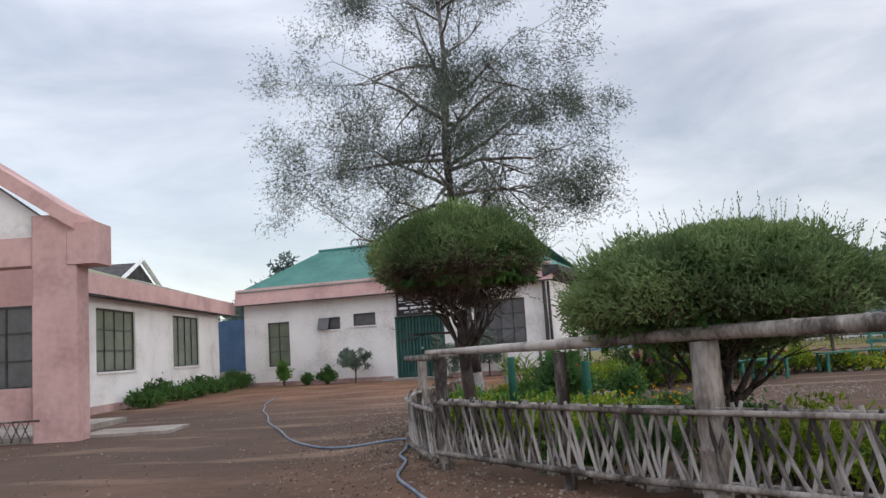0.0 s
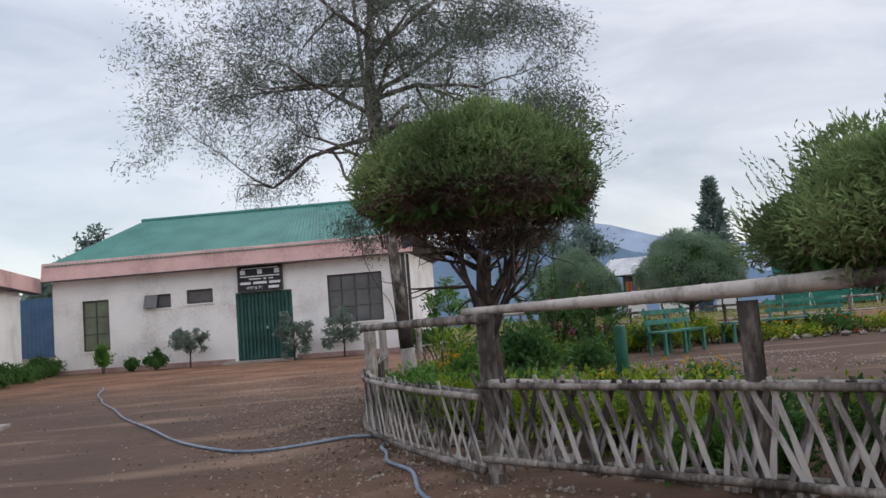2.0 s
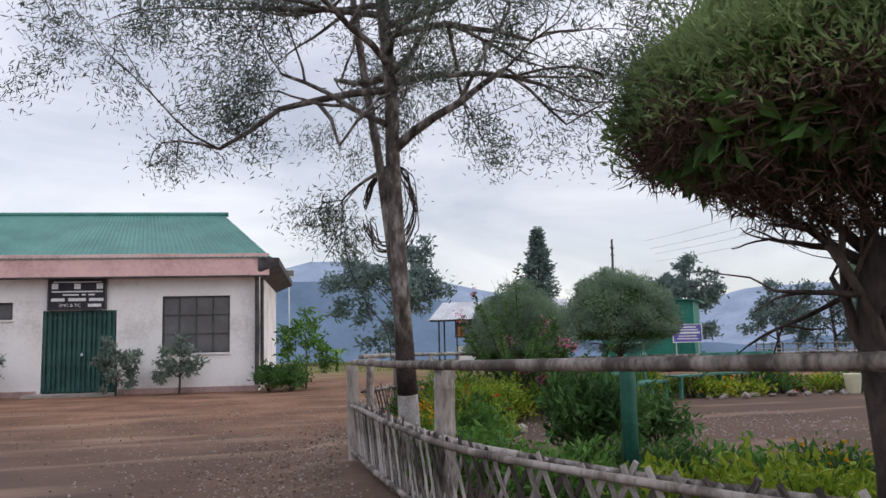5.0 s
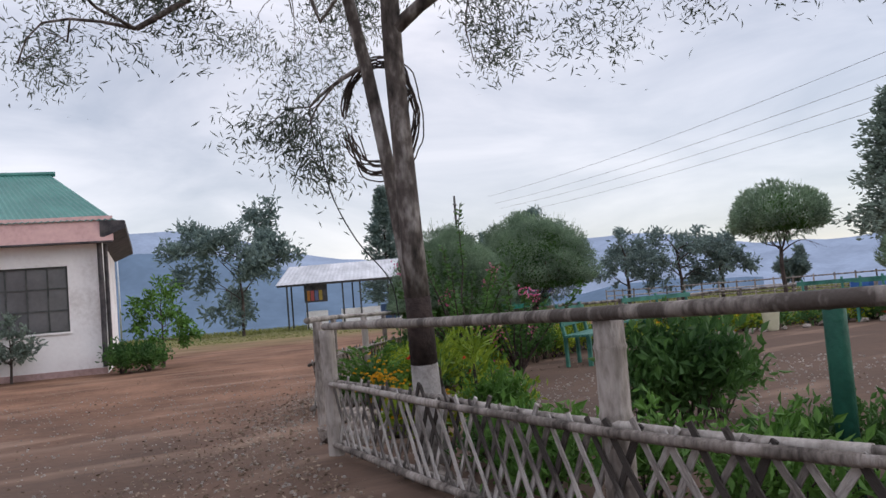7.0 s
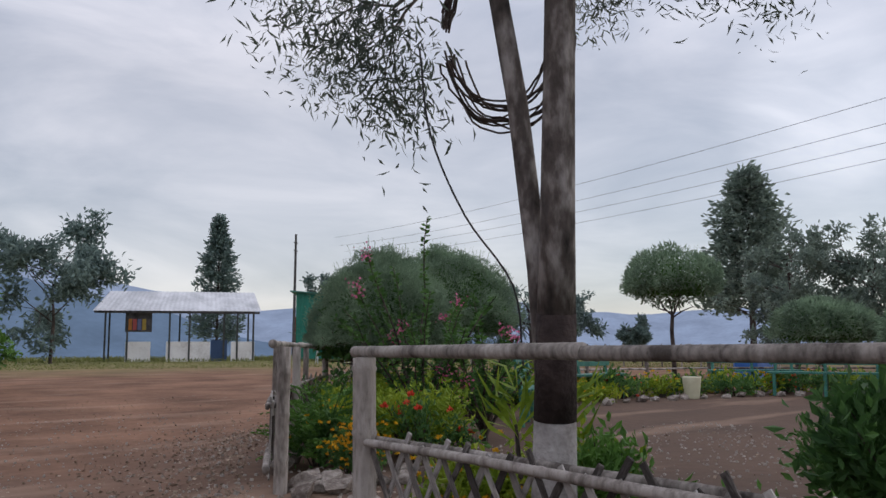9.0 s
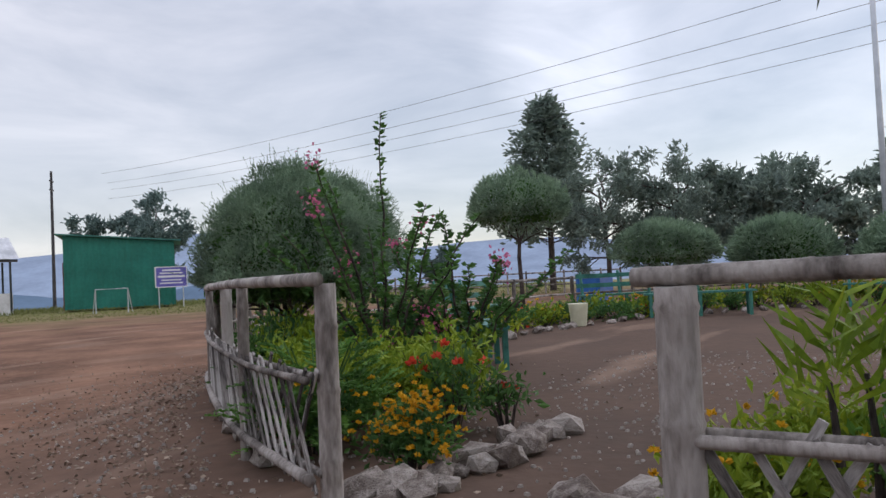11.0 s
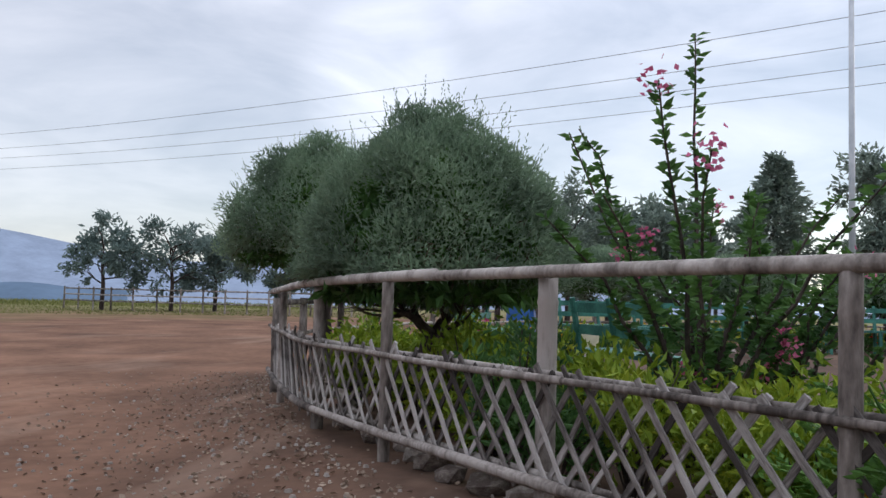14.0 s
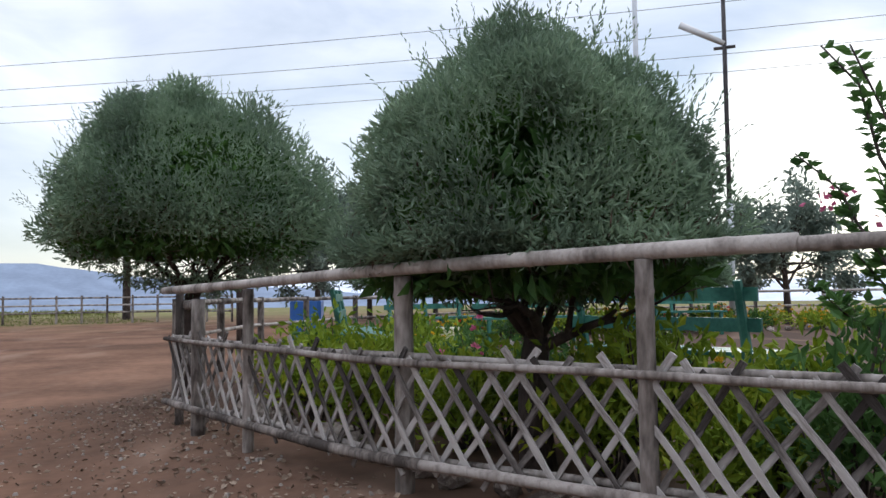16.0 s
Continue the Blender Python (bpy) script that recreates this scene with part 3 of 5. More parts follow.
def left_wing():
    """Wing at right angles, its wall facing the yard; local x runs north along the wall."""
    w = empty("side_wing", -11.54, 21.06, 0, 98)
    tagged(w, "white side wing with pink parapet and olive sheet roof", "building")
    wins = [(0.5, 1.2, 3.3, 1.95, 4, 3, GLASSG), (7.9, 1.2, 3.6, 2.0, 4, 3, GLASSG)]
    holes = [(x, x + ww, z, z + h) for x, z, ww, h, *_ in wins]
    wall_with_holes(-3.6, 14.8, -0.4, 3.5, holes, 0.22).done("wall", WALL, w)
    b = Build(); b.box((14.69, 5.1, 1.5), (0.22, 9.6, 4.0)); b.box((5.6, 9.9, 1.5), (18.4, 0.22, 4.0)); b.box((-3.49, 5.1, 1.5), (0.22, 9.6, 4)); b.done("side_wall", WALL, w)
    b = Build(); b.box((5.6, 5, -0.02), (18.0, 9.7, 0.1)); b.done("floor_slab", CONC, w)
    for x, z, ww, h, c, r, g in wins:
        window(w, x, z, ww, h, c, r, g)
    b = Build(); b.box((6.4, -0.22, 3.76), (19.9, 0.5, 0.60), bevel=0.03); b.done("parapet", PINK, w)
    b = Build(); b.box((6.4, -0.3, 3.44), (19.9, 0.3, 0.04)); b.done("drip_edge", DARKEAVE, w)
    b = Build(); b.box((5.6, -0.06, 0.02), (18.4, 0.1, 0.4)); b.done("plinth", PINKPL, w)
    b = Build()
    b.add([(-3.6, 0.04, 4.2), (14.9, 0.04, 4.2), (14.9, 10, 4.2), (-3.6, 10, 4.2), (2.0, 5, 5.75), (11.0, 5, 5.75)], [(0, 1, 5, 4), (1, 2, 5), (2, 3, 4, 5), (3, 0, 4)])
    b.done("roof", OLIVEROOF, w)
    b = Build()
    b.add([(9.2, 2.6, 4.75), (14.2, 2.6, 4.75), (11.7, 2.6, 5.8), (9.2, 6, 4.75), (14.2, 6, 4.75), (11.7, 6, 5.8)], [(0, 1, 2), (0, 2, 5, 3), (1, 4, 5, 2)])
    b.done("gable", DARKEAVE, w)
    b = Build(); b.tube([(9.0, 2.45, 4.75), (11.7, 2.45, 5.92), (14.4, 2.45, 4.75)], [0.11, 0.11, 0.11], 4); b.done("barge_board", WHITEP, w)
    sl = 1.55 / 4.96
    v = [(9.6 + 1.3 * math.cos(a), 1.35 + 0.75 * math.sin(a), 4.2 + (1.31 + 0.75 * math.sin(a)) * sl + 0.03) for a in np.linspace(0, 2 * math.pi, 32, endpoint=False)]
    b = Build(); b.add(v, [tuple(range(32))]); b.done("roof_roundel", WHITEP, w)
    v = [(9.6 + q * 0.9 * math.cos(a), 1.35 + q * 0.5 * math.sin(a), 4.2 + (1.31 + q * 0.5 * math.sin(a)) * sl + 0.05) for q in (0.55, 1) for a in np.linspace(0.3, 2.6, 12)]
    b = Build(); b.add(v, [(k, k + 1, k + 13, k + 12) for k in range(11)]); b.done("roundel_mark", PINKPL, w)
    return w


left_wing()


def yard_screen():
    s = empty("blue_sheet_fence", -13.6, 40.0, 0, -12)
    tagged(s, "blue corrugated sheet fence on a low wall between the buildings", "fence")
    b = Build()
    k = 40
    v, f = [], []
    for i in range(k + 1):
        x, y = -2.2 + i * 4.0 / k, 0.02 * (i % 2)
        v += [(x, y, 0.7), (x, y, 3.4)]
        if i:
            f.append((2 * i - 2, 2 * i, 2 * i + 1, 2 * i - 1))
    b.add(v, f)
    b.done("sheet", mat("faded_blue_sheet", (0.05, 0.11, 0.20), (0.09, 0.16, 0.27), scale=1, fine=8, rough=0.6), s)
    b = Build(); b.box((-0.2, 0.1, 0.25), (4.0, 0.2, 0.95)); b.done("base", CONC, s)


yard_screen()


def porch():
    """Gabled entrance porch in pink plaster: column, beam, box gutter, low wall."""
    p = empty("entrance_porch", -6.95, 12.75, 0, 8)
    tagged(p, "pink plastered porch with a gable and a square column", "porch")
    b = Build(); b.box((-0.42, 0.3, 2.0), (0.85, 0.6, 4.6), bevel=0.03); b.done("column", PINK, p)
    b = Build(); b.box((-4.2, 0.3, 3.62), (6.8, 0.5, 0.55), bevel=0.02); b.done("beam", PINK, p)
    b = Build(); b.box((0.12, 0.35, 3.72), (0.58, 0.75, 0.80), bevel=0.02); b.done("box_gutter", PINK, p)
    b = Build(); b.add([(-0.2, 0.1, 3.9), (-8.4, 0.1, 3.9), (-4.3, 0.1, 7.0), (-0.2, 0.4, 3.9), (-8.4, 0.4, 3.9), (-4.3, 0.4, 7.0)], [(0, 1, 2), (3, 5, 4), (0, 3, 4, 1)])
    b.done("gable_wall", WALL, p)
    b = Build()
    for sx in (1, -1):
        x0, x1 = (-4.3, 0.0) if sx > 0 else (-4.3, -8.95)
        b.add([(x0, -0.15, 7.25), (x1, -0.15, 4.3), (x1, -0.15, 4.0), (x0, -0.15, 6.85), (x0, 1.0, 7.25), (x1, 1.0, 4.3), (x1, 1.0, 4.0), (x0, 1.0, 6.85)],
              [(0, 1, 2, 3), (7, 6, 5, 4), (0, 4, 5, 1), (1, 5, 6, 2), (3, 2, 6, 7)])
    b.done("roof", PINK, p)
    b = Build(); b.box((-5.5, 4.2, 1.9), (6.6, 0.2, 4.2)); b.done("rear_wall", WALL, p)
    b = Build(); b.box((-5.5, 4.05, 0.3), (6.6, 0.1, 1.0)); b.box((-5.5, 4.05, 3.35), (6.6, 0.1, 0.9)); b.done("wall_band", PINK, p)
    window(p, -5.6, 0.95, 3.0, 1.95, 4, 3, GLASS, y=3.96, depth=0.1)
    b = Build(); b.box((-4.4, 0.3, 0.72), (7.0, 0.3, 0.62), bevel=0.02); b.done("low_wall", PINK, p)
    b = Build(); b.box((-4.6, 2.4, 0.05), (7.6, 4.6, 0.14), bevel=0.02); b.box((0.6, 1.3, 0.01), (1.8, 1.4, 0.08), bevel=0.03); b.done("floor_slab", CONC, p)
    b = Build()
    for i in range(40):
        x = -7.6 + i * 0.17
        for s in (-1, 1):
            b.tube([(x - s * 0.09, -0.03 * s, 0.04), (x + s * 0.09, -0.03 * s, 0.42)], [0.012, 0.012], 5)
    b.tube([(-7.8, 0, 0.42), (-0.7, 0, 0.42)], [0.02, 0.02], 6)
    b.done("lattice", SLAT, p)
    return p


porch()


# ---- bamboo garden fence ----
def bamboo_pole(pts, r0, r1, step=0.32, n=10):
    """A culm with swollen nodes along a line of points; returns points and radii."""
    pts = np.asarray(pts, float)
    seg = np.linalg.norm(np.diff(pts, axis=0), axis=1)
    s = np.concatenate([[0], np.cumsum(seg)])
    at = [0.0]
    nxt = step * rng.uniform(0.4, 0.9)
    while nxt < s[-1] - 0.03:
        at += [nxt - 0.018, nxt, nxt + 0.018]
        nxt += step * rng.uniform(0.85, 1.15)
    at += [q for q in s[1:-1]] + [s[-1]]
    at = sorted(set(at))
    rad = [r0 + (r1 - r0) * a / s[-1] for a in at]
    rad = np.array(rad)
    for i in range(1, len(at) - 1):
        if abs(at[i + 1] - at[i] - 0.018) < 1e-6 and abs(at[i] - at[i - 1] - 0.018) < 1e-6:
            rad[i] *= 1.10
    q = np.stack([np.interp(at, s, pts[:, k]) for k in range(3)], 1)
    return q, rad


SLAT_MESHES = {}


def slat_mesh(length, w):
    key = (round(length, 1), w)
    if key not in SLAT_MESHES:
        b = Build()
        v, f = [], []
        k = 6
        for i in range(k + 1):
            z = length * (i / k - 0.5)
            x = 0.003 * math.sin(i * 1.9 + length * 9)
            ww = w * (0.85 + 0.3 * noise.noise((i * 0.8, length * 5, w * 90)))
            v += [(x - ww / 2, -0.004, z), (x, -0.010, z), (x + ww / 2, -0.004, z), (x + ww / 2, 0.005, z), (x - ww / 2, 0.005, z)]
            if i:
                o = 5 * i
                f += [(o - 5 + j, o - 5 + (j + 1) % 5, o + (j + 1) % 5, o + j) for j in range(5)]
        f += [(4, 3, 2, 1, 0), tuple(5 * k + j for j in range(5))]
        b.add(v, f)
        SLAT_MESHES[key] = b.mesh("slat", SLAT)
    return SLAT_MESHES[key]


def catmull(pts, k=5):
    pts = np.asarray(pts, float)
    e = np.vstack([2 * pts[0] - pts[1], pts, 2 * pts[-1] - pts[-2]])
    out = []
    for i in range(1, len(e) - 2):
        for s in np.linspace(0, 1, k, endpoint=False):
            a, b, c, d = e[i - 1], e[i], e[i + 1], e[i + 2]
            out.append(0.5 * (2 * b + (c - a) * s + (2 * a - 5 * b + 4 * c - d) * s * s + (3 * b - a - 3 * c + d) * s ** 3))
    out.append(pts[-1])
    return np.array(out)


def fence(label, posts, slats, top_extra=(0.12, 0.12), zmid=0.73, zbot=0.30, post_r=0.06, rail_r=0.055, twigs=False, skip=(), radii=(), inset=0.07, rail_end=None, mid_r=0.018, wild=11):
    """posts: (x, y, rail height). slats: spacing, lean in degrees, width."""
    root = empty("bamboo_fence", posts[0][0], posts[0][1], 0)
    tagged(root, label, "fence")
    inv = np.array([posts[0][0], posts[0][1], 0])
    for i, (x, y, h) in enumerate(posts):
        if i in skip:
            continue
        b = Build()
        r = post_r * (radii[i] if radii else rng.uniform(0.9, 1.1))
        lean = rng.normal(0, 0.012, 2)
        inner = unit(C - (x, y)) * (inset if i % 2 == 0 or twigs else 0.0)
        x, y = x + inner[0], y + inner[1]
        q, rad = bamboo_pole([(x, y, -0.1), (x + lean[0], y + lean[1], h - rail_r * 0.7)], r * 1.05, r)
        b.tube(q - inv, rad, 10)
        b.done("post", POSTM, root, smooth=True)
    top = catmull(posts)
    d0, d1 = unit(top[0] - top[1]), unit(top[-1] - top[-2])
    top = np.vstack([top[0] + d0 * top_extra[0], top, top[-1] + d1 * top_extra[1]])
    # the top rail is made of long overlapping culms
    i = 0
    while i < len(top) - 1:
        j = min(len(top) - 1, i + 14)
        b = Build()
        ra, rb = (rail_r + ((rail_end or rail_r) - rail_r) * k / (len(top) - 1) for k in (i, j))
        q, rad = bamboo_pole(top[i:j + 1] + (0, 0, 0.004 * (i % 3)), ra * 1.08, rb * 0.9, 0.42)
        b.tube(q - inv, rad, 12)
        b.done("top_rail", BAMBOO, root, smooth=True)
        i = j
    line = catmull([(x, y, 0) for x, y, _ in posts])
    seg = np.linalg.norm(np.diff(line, axis=0), axis=1)
    s = np.concatenate([[0], np.cumsum(seg)])

    def at(u):
        p = np.array([np.interp(u, s, line[:, k]) for k in range(2)])
        q = np.array([np.interp(min(u + 0.05, s[-1]), s, line[:, k]) for k in range(2)]) - np.array([np.interp(max(u - 0.05, 0), s, line[:, k]) for k in range(2)])
        return p, math.atan2(q[1], q[0])
    # paired split rails at mid height, single at the foot
    for off, z, r in ((mid_r + 0.012, zmid, mid_r), (-mid_r - 0.012, zmid + 0.012, mid_r * 0.95), (0.032, zbot, 0.026), (-0.028, zbot + 0.02, 0.017)):
        u0 = 0.0
        while u0 < s[-1]:
            u1 = min(s[-1], u0 + 2.6)
            pts = []
            for u in np.linspace(u0, u1, 8):
                p, a = at(u)
                pts.append((p[0] - math.sin(a) * off, p[1] + math.cos(a) * off, z + 0.012 * noise.noise((u, off * 50, z * 3))))
            b = Build()
            q, rad = bamboo_pole(pts, r * 1.1, r * 0.9, 0.3)
            b.tube(q - inv, rad, 7)
            b.done("rail", BAMBOO if off < 0 else POSTM, root, smooth=True)
            u0 = u1
    gap, lean, w = slats
    u, k = gap * 0.5, 0
    while u < s[-1] - 0.05:
        for sgn in (-1, 1):
            uu = u + rng.normal(0, gap * (0.22 if twigs else 0.05))
            reach = 0 if twigs else 0.5 * (zmid - zbot + 0.1) * math.tan(radians(lean))
            p, a = at(min(max(uu, reach), s[-1] - reach))
            tilt = sgn * (lean + rng.normal(0, wild if twigs else 1.8))
            h = zmid - zbot + rng.uniform(0.03, 0.10)
            length = round(h / math.cos(radians(tilt)), 1)
            ob = new("slat", slat_mesh(length, w if rng.random() < 0.7 else round(w * 0.8, 3)))
            ob.parent = root
            ob.matrix_local = pose(p[0] - inv[0], p[1] - inv[1], (zmid + zbot) / 2 + rng.normal(0, 0.012), 0, 0, math.degrees(a)) @ pose(0, 0.011 * sgn, 0, 0, tilt, 0)
        u += gap
        k += 1
    return root


P0 = [(7.2, 1.25, 1.30), (4.7, 2.3, 1.30), (2.9, 3.75, 1.30), (1.95, 4.75, 1.27), (0.76, 6.17, 1.26)]
P1 = [(0.76, 6.17, 1.22), (0.18, 8.0, 1.20), (0.0, 9.8, 1.18), (0.32, 13.37, 1.15)]
P2 = [(0.88, 15.17, 1.20), (1.65, 16.35, 1.20), (2.53, 17.45, 1.19), (3.41, 18.46, 1.17), (4.28, 19.36, 1.14), (5.43, 20.17, 1.10), (6.6, 20.9, 1.08)]
fence("weathered bamboo fence with crooked split-cane infill", P0, (0.098, 17, 0.036), twigs=True, zmid=0.78, rail_r=0.078, rail_end=0.028, post_r=0.075, radii=(1.0, 1.1, 1.3, 0.72, 0.78), mid_r=0.022, wild=6)
fence("grey bamboo fence with crossed split slats", P1, (0.15, 31, 0.038), mid_r=0.023, zmid=0.70, zbot=0.22, rail_r=0.032, post_r=0.062, skip=(1,))
fence("grey bamboo lattice fence with thick round top rail", P2, (0.14, 37, 0.031), zmid=0.74, zbot=0.30, rail_r=0.029, post_r=0.046, mid_r=0.017, radii=(1.1, 0.75, 0.95, 0.75, 0.95, 0.7, 0.65))


def far_fence():
    """Plain rail fence on the garden's far side."""
    root = empty("rail_fence", C[0], C[1], 0)
    tagged(root, "low grey pole fence round the garden's far side", "fence")
    angs = np.arange(112, -112, -9.0)
    for a in angs:
        x, y = (R + 0.3) * math.cos(radians(a)), (R + 0.3) * math.sin(radians(a))
        b = Build(); q, rad = bamboo_pole([(x, y, -0.1), (x, y, 1.02)], 0.05, 0.045); b.tube(q, rad, 8); b.done("post", POSTM, root, smooth=True)
    for z, r in ((0.98, 0.035), (0.62, 0.025)):
        for i in range(0, len(angs) - 1, 3):
            pts = [((R + 0.3) * math.cos(radians(a)), (R + 0.3) * math.sin(radians(a)), z + 0.02 * noise.noise((a, z, 0))) for a in np.linspace(angs[i], angs[min(i + 3, len(angs) - 1)], 8)]
            b = Build(); q, rad = bamboo_pole(pts, r, r * 0.85, 0.5); b.tube(q, rad, 7); b.done("rail", BAMBOO, root, smooth=True)


far_fence()


# ---- trees and bushes ----
def branchy(b, p, d, length, r, depth, tips, spread=0.6, droop=0.0, n=6, kids=3, floor=-9.0):
    """A limb that bends, thins and forks; collects twig ends."""
    k = 5
    pts, rad = [np.array(p, float)], [r]
    d = unit(d)
    for i in range(k):
        d = unit(d + rng.normal(0, 0.13, 3) + (0, 0, -droop * 0.15))
        if pts[-1][2] < floor and d[2] < 0.25:
            d = unit(np.array([d[0], d[1], 0.3]))
        pts.append(pts[-1] + d * length / k)
        rad.append(r * (1 - 0.55 * (i + 1) / k))
    b.tube(pts, rad, n if r > 0.02 else 4)
    if depth == 0:
        tips.append((pts[-1], d)); tips.append((pts[-2], d)); tips.append((pts[3], d))
        return
    for j in range(kids):
        f = rng.integers(2, k + 1) if j else k
        e = unit(d + rng.normal(0, spread, 3))
        branchy(b, pts[f], e, length * rng.uniform(0.55, 0.8), rad[f] * 0.72, depth - 1, tips, spread, droop, n, kids, floor)


def topiary(x, y, rx, rz, zc, label, leafm, seed, count=42000, trunk_r=0.10, skirt=0.0, peak=0.0, dead=0.25, spray=0.085, low=0.62, cone=0.0):
    """Clipped cypress on a bare trunk: branch cage below, dense crown of many small sprays with loose tips."""
    root = empty("clipped_cypress", x, y, ground_z(x, y))
    tagged(root, label, "tree")
    z0 = ground_z(x, y)
    tips = []
    b = Build()
    zb = max(zc - z0 - rz * 0.75, 0.58 * (zc - z0))
    tr = [(0, 0, -0.1), (0.03, 0.02, zb * 0.4), (-0.02, 0.03, zb * 0.75), (0.0, 0.0, zb)]
    b.tube(tr, [trunk_r * 1.25, trunk_r, trunk_r * 0.9, trunk_r * 0.8], 10)
    for i in range(13 if leafm is CEDARL else 6):
        a = i * 2.4 + seed
        st = np.array([0, 0, zb * rng.uniform(0.55 if leafm is CEDARL else 0.9, 1.0)])
        e = np.array([math.cos(a) * rx * 0.8, math.sin(a) * rx * 0.8, (zc - z0) + rng.uniform(-0.3, 0.3) * rz]) - st
        branchy(b, st, e, np.linalg.norm(e) * 0.46, trunk_r * 0.42, 2, tips, 0.5, -0.2, 5)
    b.done("trunk", BARKD, root, smooth=True)
    # crown shell made of rounded tufts with shaded gaps between them
    tufts = 300 if count > 20000 else 80
    cd = sphere_dirs(tufts)
    tall = rng.normal(0, 0.055, tufts)
    which = rng.integers(0, tufts, count)
    sig = 0.115 if tufts == 300 else 0.2
    off = np.clip(rng.normal(0, sig, (count, 3)), -2.2 * sig, 2.2 * sig)
    d = cd[which] + off
    d /= np.linalg.norm(d, axis=1)[:, None]
    lump = np.array([noise.noise((q[0] * 2.2 + seed, q[1] * 2.2, q[2] * 2.2)) for q in cd])[which]
    rr = (1 + 0.13 * lump + tall[which]) * (1 - 0.035 * ((off / sig) ** 2).sum(1) / 2) * (1 - np.abs(rng.normal(0, 0.045, count)))
    zz = d[:, 2]
    shape = np.where(zz > 0, 1.0 - cone * zz, 1.0 - 0.25 * zz ** 2)
    P = np.stack([d[:, 0] * rx * rr * shape, d[:, 1] * rx * rr * shape, np.where(zz > 0, zz * rz * (1 + peak * zz ** 3), zz * rz * (low + skirt)) * rr + zc - z0], 1)
    D = d * 0.6 + off / sig * 0.3 + np.array([0, 0, 0.3]) + rng.normal(0, 0.5, (count, 3))
    under = (zz < -0.35) & (rng.random(count) < 0.75 - skirt)
    lowf = rng.random(count) < dead * np.clip((0.3 - zz) / 0.5, 0, 1.25)
    keep = ~under & ~lowf
    b = Build()
    L = rng.uniform(0.7, 1.4, count) * spray
    b.leaves(P[keep], D[keep], L[keep], L[keep] * 0.26)
    # loose wisps standing out of the outline
    k = 420
    w = sphere_dirs(k); w[:, 2] = np.abs(w[:, 2]); 
    for q in w[:240]:
        base = np.array([q[0] * rx * (1 - cone * q[2]), q[1] * rx * (1 - cone * q[2]), q[2] * rz * (1 + peak * q[2] ** 3) + zc - z0]) * 1.0
        e = unit(q * 0.7 + rng.normal(0, 0.25, 3) + (0, 0, 0.7))
        m = 12
        t = np.linspace(-0.5, 1, m)[:, None] * rng.uniform(0.07, 0.24)
        pp = base + e * t
        b.leaves(pp, e + rng.normal(0, 0.35, (m, 3)), 0.035, 0.010)
    b.done("crown", leafm, root)
    b = Build()
    if lowf.sum() > 10:
        b.leaves(P[lowf & ~under] * (0.93, 0.93, 1), rng.normal(0, 1, (int((lowf & ~under).sum()), 3)) + (0, 0, 0.5), 0.11, 0.008)
        b.done("dry_twigs", BROWNL, root)
    # inner thicket that stops the light
    k = 9000 if tufts == 300 else 3000
    d = sphere_dirs(k)
    d[:, 2] = np.maximum(d[:, 2], -0.3 - skirt)
    q = rng.uniform(0.35, 0.84, k)[:, None]
    d[:, 2] = np.maximum(d[:, 2], -low * 0.8)
    b = Build()
    sh = (1 - cone * np.maximum(d[:, 2:3], 0))
    b.leaves(d * q * np.concatenate([sh, sh, np.ones_like(sh)], 1) * (rx, rx, rz) + (0, 0, zc - z0), rng.normal(0, 1, (k, 3)), 0.14, 0.06)
    b.done("inner_twigs", SHRUB, root)
    return root


